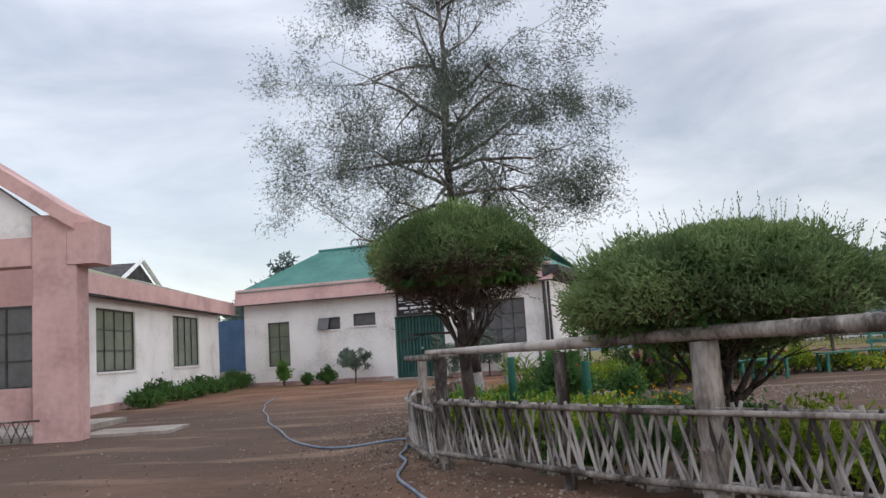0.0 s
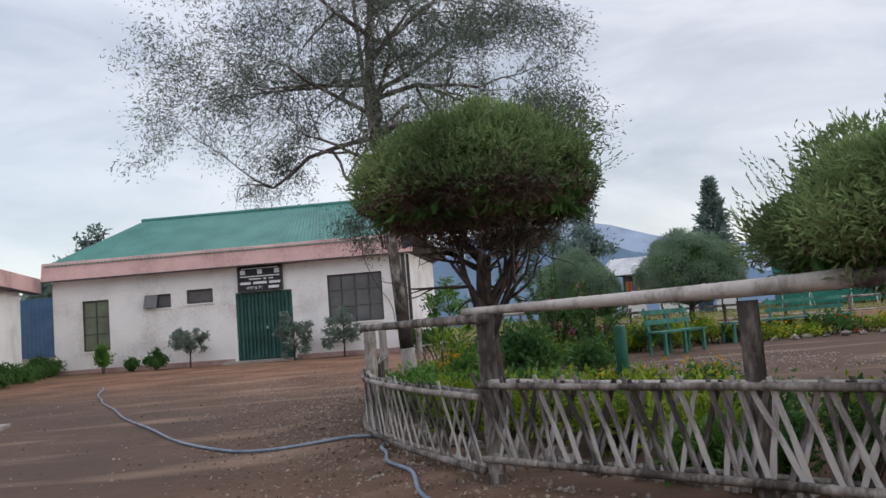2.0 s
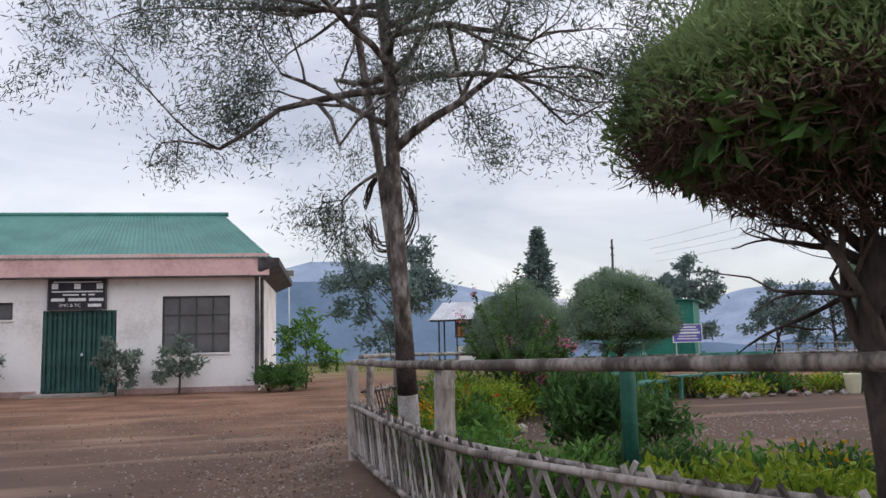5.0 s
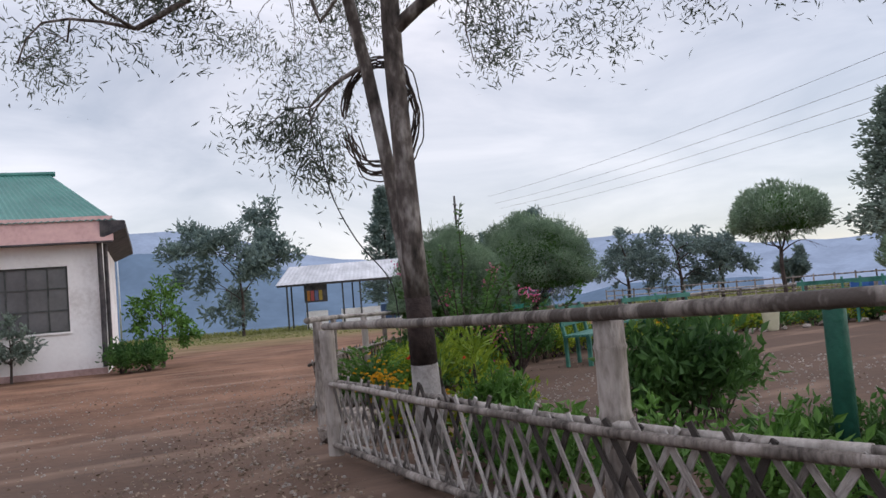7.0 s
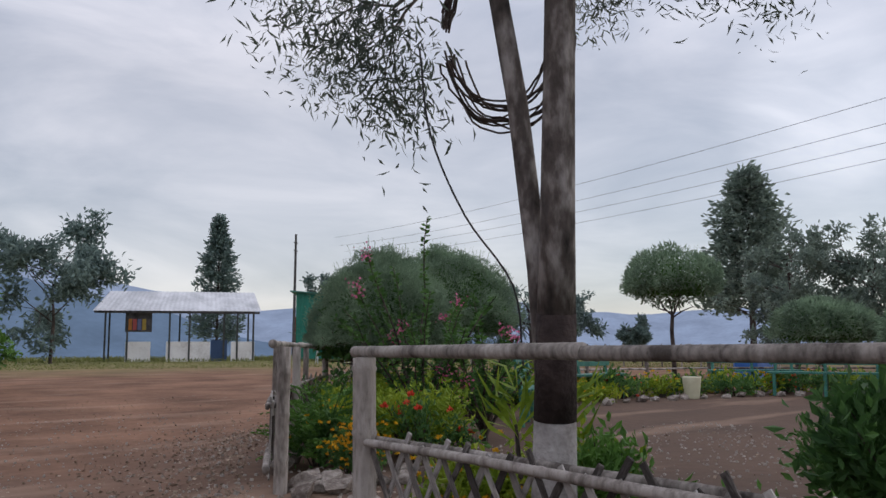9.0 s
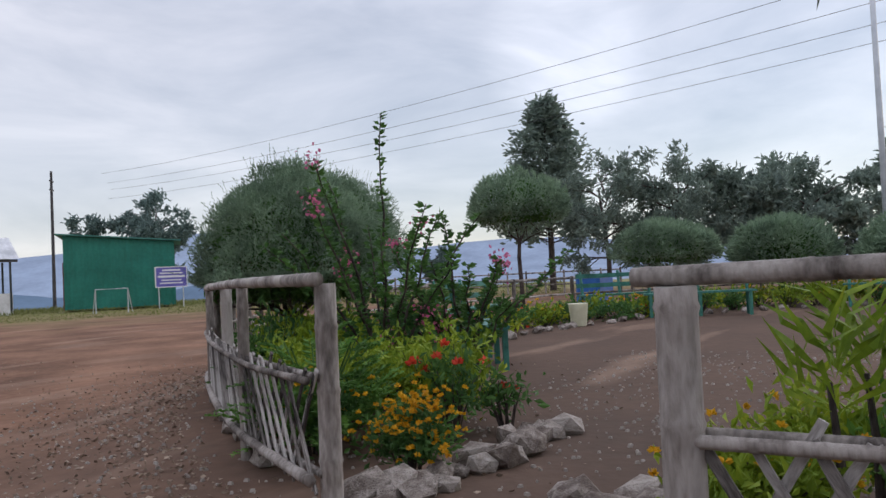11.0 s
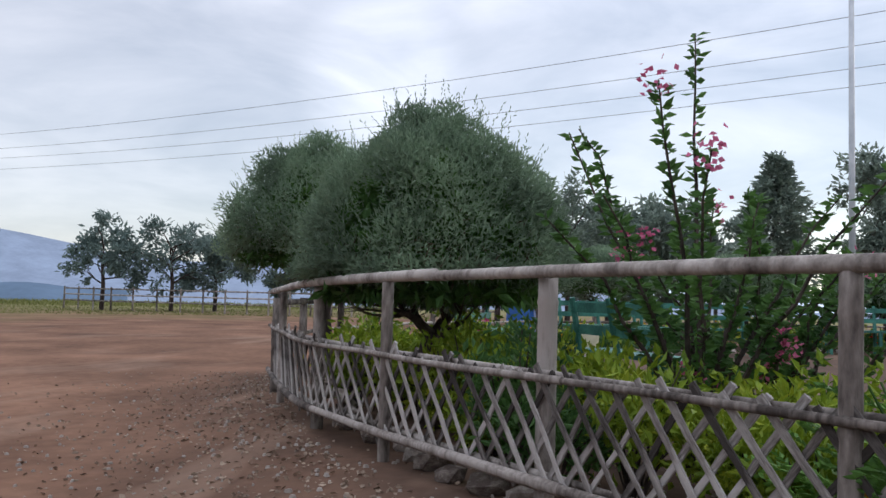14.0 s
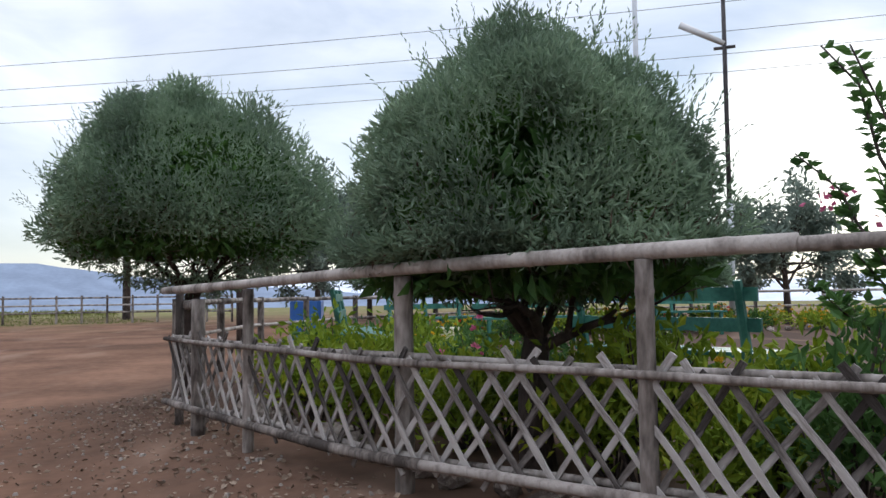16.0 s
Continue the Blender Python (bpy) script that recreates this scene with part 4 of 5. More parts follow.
def big_wattle():
    x, y = 0.66, 12.42
    z0 = ground_z(x, y)
    root = empty("wattle_tree", x, y, z0)
    tagged(root, "tall forked wattle tree with mottled bark and painted trunk foot", "tree")
    f = lambda z: np.array([-0.08 * min(z, 3.4), -0.10 * min(z, 3.4), z])
    b = Build(); b.tube([f(-0.1), f(0.3), f(0.72)], [0.122, 0.108, 0.099], 14); b.done("limewashed_foot", LIMED, root, smooth=True)
    b = Build(); b.tube([f(0.72), f(0.95), f(1.2)], [0.1, 0.097, 0.092], 14); b.done("dark_band", TARRED, root, smooth=True)
    b = Build()
    tips = []
    main = [f(1.2), f(1.7), f(2.3), f(2.9), f(3.6) + (0.02, 0, 0), f(4.6) + (-0.05, 0.05, 0), f(5.8) + (0.05, 0, 0), f(7.2)]
    b.tube(main, [0.09, 0.08, 0.073, 0.07, 0.064, 0.064, 0.05, 0.028], 14)
    second = [f(0.9) + (0.0, 0.06, 0), f(1.4) + (0.0, 0.11, 0), f(2.2) + (0.0, 0.25, 0), f(2.9) + (0.0, 0.42, 0), f(4.4) + (-0.1, 0.78, 0), f(6.2) + (-0.2, 1.2, 0)]
    b.tube(second, [0.05, 0.052, 0.05, 0.047, 0.04, 0.024], 12)
    # boughs: height on the trunk, azimuth, rise, length, radius
    boughs = [(3.05, -45, 0.85, 2.6, 0.07), (3.65, 150, 0.18, 3.2, 0.055), (3.7, -30, 0.18, 2.9, 0.055), (3.8, 95, 0.2, 3.1, 0.05), (3.8, -95, 0.2, 3.0, 0.05), (3.3, 160, 0.45, 2.0, 0.045), (3.7, 60, 0.5, 2.2, 0.05), (4.0, -110, 0.4, 2.2, 0.05), (4.3, 15, 0.45, 2.4, 0.055),
              (4.5, 120, 0.35, 2.3, 0.05), (4.8, -70, 0.4, 2.4, 0.05), (5.1, 200, 0.4, 2.2, 0.05), (5.4, -20, 0.5, 2.2, 0.05), (5.7, 90, 0.5, 2.0, 0.045),
              (6.0, -140, 0.5, 2.0, 0.04), (6.3, 40, 0.6, 1.9, 0.04), (6.6, -60, 0.7, 1.8, 0.035), (6.9, 150, 0.8, 1.6, 0.03), (7.1, -10, 0.9, 1.5, 0.03),
              (3.9, -150, 0.25, 2.6, 0.05), (4.2, -25, 0.2, 2.9, 0.055), (4.4, 175, 0.2, 2.7, 0.05), (5.0, 45, 0.3, 2.6, 0.05), (5.6, -100, 0.35, 2.4, 0.045), (7.2, 80, 1.4, 1.3, 0.03), (7.2, -100, 1.6, 1.2, 0.03)]
    for h, az, rise, ln, rr in boughs:
        a = radians(az)
        branchy(b, f(h), (math.cos(a), math.sin(a), rise), ln * (0.64 if h > 5 else 0.52 if abs(az) < 80 else 0.57), rr * 0.75, 3, tips, 0.5, 0.1, 6, 3, 3.2)
    # a low drooping spray on the yard side
    low = []
    branchy(b, f(2.95) + (0.0, 0.42, 0), (-0.25, 0.6, 0.05), 0.55, 0.022, 2, low, 0.45, 0.9, 5, 3)
    b.done("trunk", BARK, root, smooth=True)
    b = Build()
    for pool, count in ((tips, 50), (low, 60)):
        for p, d in pool:
            k = count
            c = p + rng.normal(0, 0.125, (k, 3))
            e = d * 0.5 + rng.normal(0, 0.6, (k, 3)) + (0, 0, -0.12)
            b.leaves(c, e, rng.uniform(0.05, 0.10, k), rng.uniform(0.009, 0.016, k))
    b.done("crown", WATTLE, root)
    # hoop of dry vine slung in the fork
    b = Build()
    fc = f(2.62)
    for s in range(13):
        ph, rr = rng.uniform(0, 6.28), rng.uniform(0.36, 0.44)
        j = rng.normal(0, 0.05, (44, 3))
        t = np.linspace(0.15 + rng.uniform(-0.1, 0.1), 2 * math.pi - 0.3, 44)
        pts = np.stack([rr * 0.72 * np.cos(t) * -0.66, rr * 0.72 * np.cos(t) * 0.75, rr * 1.05 * np.sin(t)], 1)
        pts += fc + (0.06, 0.40, -0.05) + np.cumsum(j, 0) * 0.10 + np.stack([0.02 * np.sin(t * 5 + ph)] * 3, 1)
        b.tube(pts, [0.0055] * 44, 5)
    b.done("vine_hoop", VINE, root)
    return root


def sprig_tree(x, y, h, w, label, m, kind="broad", base=None, count=5000, trunk_r=0.12, seed=1, clear=0.25, leaf=0.22):
    """Background trees: 'broad' with clumped limbs, 'cone' in tiers, 'round' full crown."""
    z0 = ground_z(x, y) if base is None else base
    count = int(count * 0.75)
    leaf *= 1.08
    root = empty("tree", x, y, z0)
    tagged(root, label, "tree")
    tips = []
    b = Build()
    P, D = [], []
    if kind == "cone":
        b.tube([(0, 0, -0.3), (0, 0, h * 0.5), (0.02, 0, h)], [trunk_r, trunk_r * 0.7, 0.02], 7)
        tiers = int(h * 4)
        for i in range(tiers):
            q = i / tiers
            z = h * (clear + (1 - clear) * q)
            rad = w / 2 * (1 - q) ** 0.8 * rng.uniform(0.5, 1.15) + 0.1
            for a in rng.uniform(0, 6.28, 7):
                e = np.array([math.cos(a), math.sin(a), 0.18])
                b.tube([(0, 0, z), np.array([0, 0, z]) + e * rad], [0.02, 0.006], 4, cap=False)
                k = max(6, int(count / tiers / 7))
                t = rng.uniform(0.15, 1.05, k) ** 0.7
                P.append(np.array([0, 0, z]) + e * (rad * t)[:, None] + rng.normal(0, 0.09 * w / 3, (k, 3)))
                D.append(e + rng.normal(0, 0.5, (k, 3)))
    else:
        th = h * clear
        b.tube([(0, 0, -0.3), (0.05 * h * 0.3, 0, th), (0.02, 0.04 * h, h * 0.7)], [trunk_r, trunk_r * 0.8, trunk_r * 0.3], 8)
        nb = 9 if kind == "broad" else 14
        for i in range(nb):
            a = i * 2.4 + seed
            rise = rng.uniform(0.25, 1.3) if kind == "broad" else rng.uniform(-0.1, 1.6)
            branchy(b, (0.02, 0.02, th + (h * 0.45) * i / nb), (math.cos(a), math.sin(a), rise), w * 0.30, trunk_r * 0.4, 2, tips, 0.55, 0.1, 5, 3)
        T = np.array([t[0] for t in tips])
        lo, hi = T.min(0), T.max(0)
        per = max(6, count // len(T))
        for t, d in tips:
            P.append(t + rng.normal(0, 0.045 * w, (per, 3)) * (1, 1, 0.7))
            D.append(d * 0.4 + rng.normal(0, 0.7, (per, 3)))
    b.done("trunk", BARKD, root)
    P, D = np.concatenate(P), np.concatenate(D)
    b = Build()
    n = len(P)
    b.leaves(P, D, rng.uniform(0.6, 1.3, n) * leaf, rng.uniform(0.25, 0.5, n) * leaf)
    b.done("crown", m, root)
    return root


def polar(x, y, az, d):
    return x + d * math.cos(radians(az)), y + d * math.sin(radians(az))


topiary(0.98, 7.1, 1.0, 0.66, 2.2, "clipped cypress with a broad green cap on a dark forked trunk", CEDARL, 1.0, 52000, 0.07, dead=0.9, spray=0.05, low=0.75, cone=0.10)
topiary(3.2, 4.55, 1.18, 0.55, 1.55, "low spreading clipped cypress hanging over the fence", CEDARL, 2.0, 54000, 0.08, skirt=0.1, dead=0.3, spray=0.052)
topiary(4.72, 18.6, 1.02, 1.10, 1.30, "large mounded clipped cypress with a pointed top", CEDAR, 3.0, 76000, 0.085, peak=0.02, dead=0.12, spray=0.046, low=0.28, cone=0.22)
topiary(8.35, 21.1, 1.34, 1.15, 1.75, "large mounded clipped cypress beyond the fence", CEDAR, 4.0, 50000, 0.085, dead=0.12, spray=0.06, low=0.6, cone=0.12)
big_wattle()
for (xx, yy, rx, rz, zc, sd) in ((19.6, 18.8, 1.35, 0.8, 1.5, 5), (18.1, 15.7, 1.15, 0.75, 1.35, 6), (18.3, 12.9, 1.2, 0.75, 1.3, 7), (18.0, 22.2, 1.25, 1.0, 2.8, 8), (12.5, 2.4, 1.2, 0.8, 1.5, 9)):
    topiary(xx, yy, rx, rz, zc, "small round clipped cypress on a thin trunk", CEDAR, sd, 9000, 0.06, spray=0.14, dead=0.15)

sprig_tree(*polar(-2.42, 9.9, 26.1, 48), 10.5, 7.6, "dark conical pine beyond the garden", DUSK, "cone", count=12000, leaf=0.38, trunk_r=0.2)
sprig_tree(*polar(-1.8, 14.1, 17.3, 33), 6.2, 3.4, "thin-leaved dark tree beyond the garden", DUSK, "round", count=9000, leaf=0.2)
sprig_tree(*polar(-1.8, 14.1, 12.6, 34), 5.9, 4.0, "dense dark tree beyond the garden", DUSK, "round", count=10000, leaf=0.22, seed=3)
sprig_tree(*polar(-1.8, 14.1, 8.6, 37), 6.2, 5.2, "broad flat-topped dark tree beyond the garden", DUSK, "broad", count=12000, leaf=0.3, seed=4)
sprig_tree(*polar(-1.8, 14.1, 4.6, 36), 4.9, 4.4, "broad dark tree beyond the garden", DUSK, "broad", count=9000, leaf=0.3, seed=5)
sprig_tree(40.0, 13.2, 7.8, 4.6, "dark layered pine beyond the garden", DUSK, "cone", count=10000, leaf=0.33)
sprig_tree(*polar(0.0, 18.8, -16.5, 24), 5.6, 2.9, "dark upright tree near the lamp post", DUSK, "round", count=8000, leaf=0.2, seed=7)
sprig_tree(*polar(0.4, 19.4, -27, 26), 3.9, 3.4, "dark bushy tree against the low sun", DUSK, "round", count=8000, leaf=0.22, seed=8)
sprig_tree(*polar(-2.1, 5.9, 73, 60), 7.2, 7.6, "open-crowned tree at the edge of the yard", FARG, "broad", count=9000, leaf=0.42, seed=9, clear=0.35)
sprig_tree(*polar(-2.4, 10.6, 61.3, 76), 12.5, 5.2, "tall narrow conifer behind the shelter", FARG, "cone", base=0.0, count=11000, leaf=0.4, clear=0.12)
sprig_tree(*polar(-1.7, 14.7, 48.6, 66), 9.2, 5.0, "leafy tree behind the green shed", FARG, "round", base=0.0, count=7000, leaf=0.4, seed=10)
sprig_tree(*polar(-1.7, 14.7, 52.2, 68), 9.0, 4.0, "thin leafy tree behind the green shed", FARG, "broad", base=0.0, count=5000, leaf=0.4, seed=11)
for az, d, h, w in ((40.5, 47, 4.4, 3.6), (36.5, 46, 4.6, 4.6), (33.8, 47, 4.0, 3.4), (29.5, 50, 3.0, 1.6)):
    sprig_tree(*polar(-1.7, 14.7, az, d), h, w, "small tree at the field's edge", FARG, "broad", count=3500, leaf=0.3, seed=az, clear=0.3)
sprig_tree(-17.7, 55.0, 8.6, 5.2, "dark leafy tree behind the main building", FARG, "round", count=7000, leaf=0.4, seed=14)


# ---- garden beds ----
def shrub(x, y, h, w, m, label, name="shrub", leaf=0.07, count=1500, flowers=None, fl_count=40, fl_size=0.05, ratio=0.42, upright=0.4):
    """Bushy plant: stems from one foot, leaves all the way up, flower heads on the outside."""
    z0 = ground_z(x, y)
    root = empty(name, x, y, z0)
    tagged(root, label, "plant")
    b = Build()
    stems = []
    k = int(10 + 8 * w)
    for i in range(k):
        a = rng.uniform(0, 6.28)
        q = math.sqrt(rng.random()) * w / 2
        top = np.array([q * math.cos(a), q * math.sin(a), h * rng.uniform(0.62, 1.0) * (1 - 0.35 * (2 * q / w) ** 2)])
        mid = top * (0.45, 0.45, 0.55) + rng.normal(0, 0.02, 3)
        b.tube([(0.02 * math.cos(a), 0.02 * math.sin(a), -0.05), mid, top], [0.008, 0.006, 0.003], 4, cap=False)
        stems.append((mid, top))
    b.done("stems", BARKD, root)
    per = count // k
    b = Build()
    F = []
    for mid, top in stems:
        t = rng.random(per) ** 0.8
        p = mid + (top - mid) * t[:, None] + rng.normal(0, 0.035 + 0.06 * w, (per, 3)) * (1, 1, 0.8)
        p[:, 2] = np.maximum(p[:, 2], 0.03)
        e = rng.normal(0, 0.7, (per, 3)) + (p - mid) * 1.2 + (0, 0, upright)
        L = rng.uniform(0.6, 1.3, per) * leaf
        b.leaves(p, e, L, L * ratio)
        F.append(top)
    b.done("leaves", m, root)
    if flowers:
        b = Build()
        for i in range(fl_count):
            c = F[i % len(F)] + rng.normal(0, 0.05 + 0.05 * w, 3) + (0, 0, 0.03)
            n = 9
            d = sphere_dirs(n); d[:, 2] = np.abs(d[:, 2])
            b.leaves(np.repeat(c[None], n, 0), d, fl_size, fl_size * 0.7)
        tagged(b.done("flowers", flowers, root), kind="stuff")
    return root


def myrtle(x, y, h, seed, lean=(0, 0)):
    """Crape myrtle: whippy stems set with paired leaves, pink heads."""
    z0 = ground_z(x, y)
    root = empty("crape_myrtle", x, y, z0)
    tagged(root, "straggling crape myrtle with pink flower heads", "shrub")
    b, lv, fl = Build(), Build(), Build()
    for i in range(15):
        a = i * 2.4 + seed
        hh = h * (1.0 if i == 0 else rng.uniform(0.45, 0.85))
        sp = 0.12 if i == 0 else rng.uniform(0.4, 1.1)
        pts = []
        for t in np.linspace(0, 1, 9):
            pts.append(np.array([math.cos(a) * sp * t ** 1.3 + lean[0] * t, math.sin(a) * sp * t ** 1.3 + lean[1] * t, hh * t]) + rng.normal(0, 0.015, 3))
        b.tube(pts, np.linspace(0.022, 0.004, 9), 5, cap=False)
        pts = np.array(pts)
        n = 120
        t = rng.uniform(0.35, 1, n)
        p = np.stack([np.interp(t, np.linspace(0, 1, 9), pts[:, k]) for k in range(3)], 1)
        side = rng.normal(0, 1, (n, 3)); side[:, 2] = np.abs(side[:, 2]) * 0.4
        lv.leaves(p, side, rng.uniform(0.055, 0.095, n), rng.uniform(0.03, 0.045, n))
        if i % 2 and i < 12:
            tip = pts[-1] if i % 4 == 1 else pts[5]
            c = tip + rng.normal(0, 0.045, (30, 3))
            fl.leaves(c, rng.normal(0, 1, (30, 3)), 0.04, 0.03)
    b.done("stems", BARKD, root); lv.done("leaves", SHRUB, root); tagged(fl.done("flowers", PINKF, root), kind="stuff")


def fern_bush(x, y, h, w, n=90):
    """Ferny marigold-like plant: upright stems with feathery leaves."""
    root = empty("feathery_bush", x, y, ground_z(x, y))
    tagged(root, "bright green feathery bush in the flower bed", "plant")
    b = Build()
    for i in range(n):
        a, q = rng.uniform(0, 6.28), math.sqrt(rng.random()) * w / 2
        base = np.array([q * 0.8 * math.cos(a), q * 0.8 * math.sin(a), h * rng.uniform(0.15, 0.85) * (1 - 0.5 * (2 * q / w) ** 2)])
        d = unit((math.cos(a) * 0.8, math.sin(a) * 0.8, rng.uniform(0.1, 0.9)))
        ln = rng.uniform(0.18, 0.32)
        k = 20
        t = np.linspace(0, 1, k)
        p = base + d * (t * ln)[:, None] - np.array([0, 0, 1]) * (0.06 * t ** 2)[:, None]
        s = unit(np.cross(d, (0, 0, 1)))
        sg = np.where(np.arange(k) % 2 == 0, 1, -1)[:, None]
        b.leaves(p, s * sg + d * 0.7 + rng.normal(0, 0.15, (k, 3)), 0.085 * (1 - 0.55 * t), 0.020)
    b.done("leaves", FERN, root)
    b = Build()
    for i in range(8):
        a = i * 0.8
        b.tube([(0, 0, -0.05), (0.12 * w * math.cos(a), 0.12 * w * math.sin(a), h * 0.5), (0.25 * w * math.cos(a), 0.25 * w * math.sin(a), h * 0.8)], [0.01, 0.008, 0.004], 5, cap=False)
    b.done("stems", SHRUB, root)


YL = "yellow-green leafy bedding shrub behind the fence"
ML = "clump of yellow marigolds in the flower bed"
GL = "dark green leafy shrub in the flower bed"


def ring(a, r):
    return C[0] + r * math.cos(radians(a)), C[1] + r * math.sin(radians(a))


# entrance beds and the named plants
fern_bush(1.92, 16.0, 0.85, 1.0, 130)
shrub(1.6, 15.15, 0.42, 0.42, SHRUB, ML, "marigolds", count=1800, leaf=0.05, flowers=MARI, fl_count=260, fl_size=0.024)
shrub(2.5, 15.4, 0.66, 0.42, SHRUB, "red-flowered rose bush by the entrance", "rose_bush", count=380, flowers=REDF, fl_count=6, fl_size=0.05)
shrub(2.85, 15.2, 0.5, 0.35, SHRUB, "red-flowered rose bush by the entrance", "rose_bush", count=220, flowers=REDF, fl_count=3, fl_size=0.05)
myrtle(3.75, 16.75, 2.5, 0.4)
myrtle(4.35, 16.35, 1.6, 2.0)
shrub(2.05, 11.25, 0.95, 0.95, SHRUB, "tall green leafy shrub by the path", leaf=0.10, count=2600)
shrub(3.1, 11.9, 0.75, 0.7, SHRUB, "dark rose bush by the plaza", "rose_bush", leaf=0.08, count=1500)
shrub(2.7, 9.2, 0.42, 0.8, SHRUB, ML, "marigolds", count=1500, flowers=MARI, fl_count=50, fl_size=0.03)
shrub(3.3, 8.6, 0.42, 0.8, SHRUB, ML, "marigolds", count=1500, flowers=MARI, fl_count=40, fl_size=0.03)
shrub(1.05, 13.3, 0.45, 0.55, YELG, ML, "marigolds", count=1800, flowers=MARI, fl_count=60, fl_size=0.028)
shrub(1.75, 13.15, 0.55, 0.6, YELG, YL, count=1300)
shrub(1.45, 12.75, 0.6, 0.5, FERN, "bright green leafy shrub in the bed", count=1300)
shrub(0.95, 12.0, 0.35, 0.4, FERN, "small green plant at the tree's foot", count=500)
shrub(1.35, 12.1, 0.35, 0.35, FERN, "small green plant at the tree's foot", count=400)
for t in ((1.15, 13.05), (1.42, 12.95)):
    root = empty("young_palm", t[0], t[1], ground_z(*t))
    tagged(root, "young palm-like plant with arching strap leaves", "plant")
    b = Build(); b.tube([(0, 0, -0.05), (0.01, 0, 0.35), (0, 0.02, 0.62)], [0.02, 0.016, 0.01], 6); b.done("stem", BARKD, root)
    b = Build()
    for i in range(30):
        a = i * 2.4
        d = np.array([math.cos(a), math.sin(a), 0.9])
        p = np.array([[0, 0, 0.5 + 0.01 * i]])
        b.leaves(p, d[None], 0.34, 0.03, cup=0.25)
    b.done("leaves", YELG, root)
shrub(3.9, 18.3 - 0.4, 0.5, 0.7, YELG, YL, count=1300)

# beds along the fences, r from the middle; kinds vary along the ring
bed_rng = np.random.default_rng(11)
for a in np.arange(103, 149, 2.6):
    for r in (9.3, 8.6):
        x, y = ring(a + bed_rng.uniform(-1, 1), r + bed_rng.uniform(-0.3, 0.3))
        if math.hypot(x - 4.72, y - 18.6) < 0.35:
            continue
        k = bed_rng.random()
        if k < 0.55:
            shrub(x, y, bed_rng.uniform(0.5, 0.85), 0.75, YELG, YL, count=1100, leaf=0.075)
        elif k < 0.75:
            shrub(x, y, bed_rng.uniform(0.45, 0.65), 0.6, SHRUB, ML, "marigolds", count=900, flowers=MARI, fl_count=26, fl_size=0.03)
        elif k < 0.9:
            shrub(x, y, bed_rng.uniform(0.5, 0.85), 0.65, SHRUB, GL, count=1000)
        else:
            shrub(x, y, bed_rng.uniform(0.6, 0.8), 0.5, SHRUB, "pink-flowered bush in the flower bed", "flower_bush", count=700, flowers=PINKF, fl_count=12, fl_size=0.045)
for a in np.arange(172, 238, 3.0):
    for r in (9.35, 8.6):
        x, y = ring(a + bed_rng.uniform(-1, 1), r + bed_rng.uniform(-0.3, 0.3))
        if a < 185 and r < 9 or math.hypot(x - 0.52, y - 12.2) < 0.5 or math.hypot(x - 2.05, y - 11.25) < 0.8:
            continue
        k = bed_rng.random()
        if a > 195 and k < 0.6:
            shrub(x, y, bed_rng.uniform(0.35, 0.6), 0.75, YELG, YL, count=1000, leaf=0.07)
        elif k < 0.7:
            shrub(x, y, bed_rng.uniform(0.3, 0.55), 0.65, FERN, "bright green leafy plant in the bed", count=800, leaf=0.08)
        else:
            shrub(x, y, bed_rng.uniform(0.35, 0.6), 0.6, SHRUB, GL, count=800)
# far beds
for a in np.arange(100, -130, -5.0):
    for r in (8.9, 8.2):
        x, y = ring(a + bed_rng.uniform(-2, 2), r + bed_rng.uniform(-0.3, 0.3))
        k = bed_rng.random()
        m = YELG if k < 0.6 else SHRUB
        f = MARI if k < 0.5 else (REDF if k > 0.85 else None)
        shrub(x, y, bed_rng.uniform(0.3, 0.55), 0.9, m, "low yellow and green bedding round the plaza", "bedding_plant", count=300, leaf=0.12, flowers=f, fl_count=14, fl_size=0.05)

# plants along the buildings
def along(u, v):
    return -2 + u * 0.978 + v * 0.208, 34.0 - u * 0.208 + v * 0.978


for u, h, w in ((-10.4, 0.6, 1.3), (-8.2, 1.1, 0.6), (-7.0, 0.5, 0.5), (-6.0, 0.75, 0.9), (4.3, 0.9, 1.5), (5.0, 0.8, 1.3)):
    x, y = along(u, -0.9)
    shrub(x, y, h, w, SHRUB if h < 1 else FERN, "green shrub against the building's plinth", leaf=0.14, count=1200)
for u, h, w in ((-4.6, 1.6, 1.2), (-0.45, 1.75, 1.3), (1.5, 1.7, 1.4)):
    x, y = along(u, -1.0)
    sprig_tree(x, y, h, w, "young dark green tree in front of the white wall", DUSK, "broad", count=2200, leaf=0.15, trunk_r=0.04, seed=u, clear=0.25)
for i, s in enumerate((0.8, 2.6, 4.2, 6.4, 7.6, 9.4, 11.2, 12.6)):
    x, y = -13.6 + 0.9 + s * 0.139, 35.7 - s * 0.99
    shrub(x, y, 0.5 if i % 3 else 0.8, 1.1, SHRUB, "green shrub in the border along the wing", leaf=0.13, count=1300)
sprig_tree(3.4, 33.2, 2.6, 1.8, "thin yellow-green shrub with pale bell flowers", FERN, "broad", count=1500, leaf=0.18, trunk_r=0.04, seed=4)


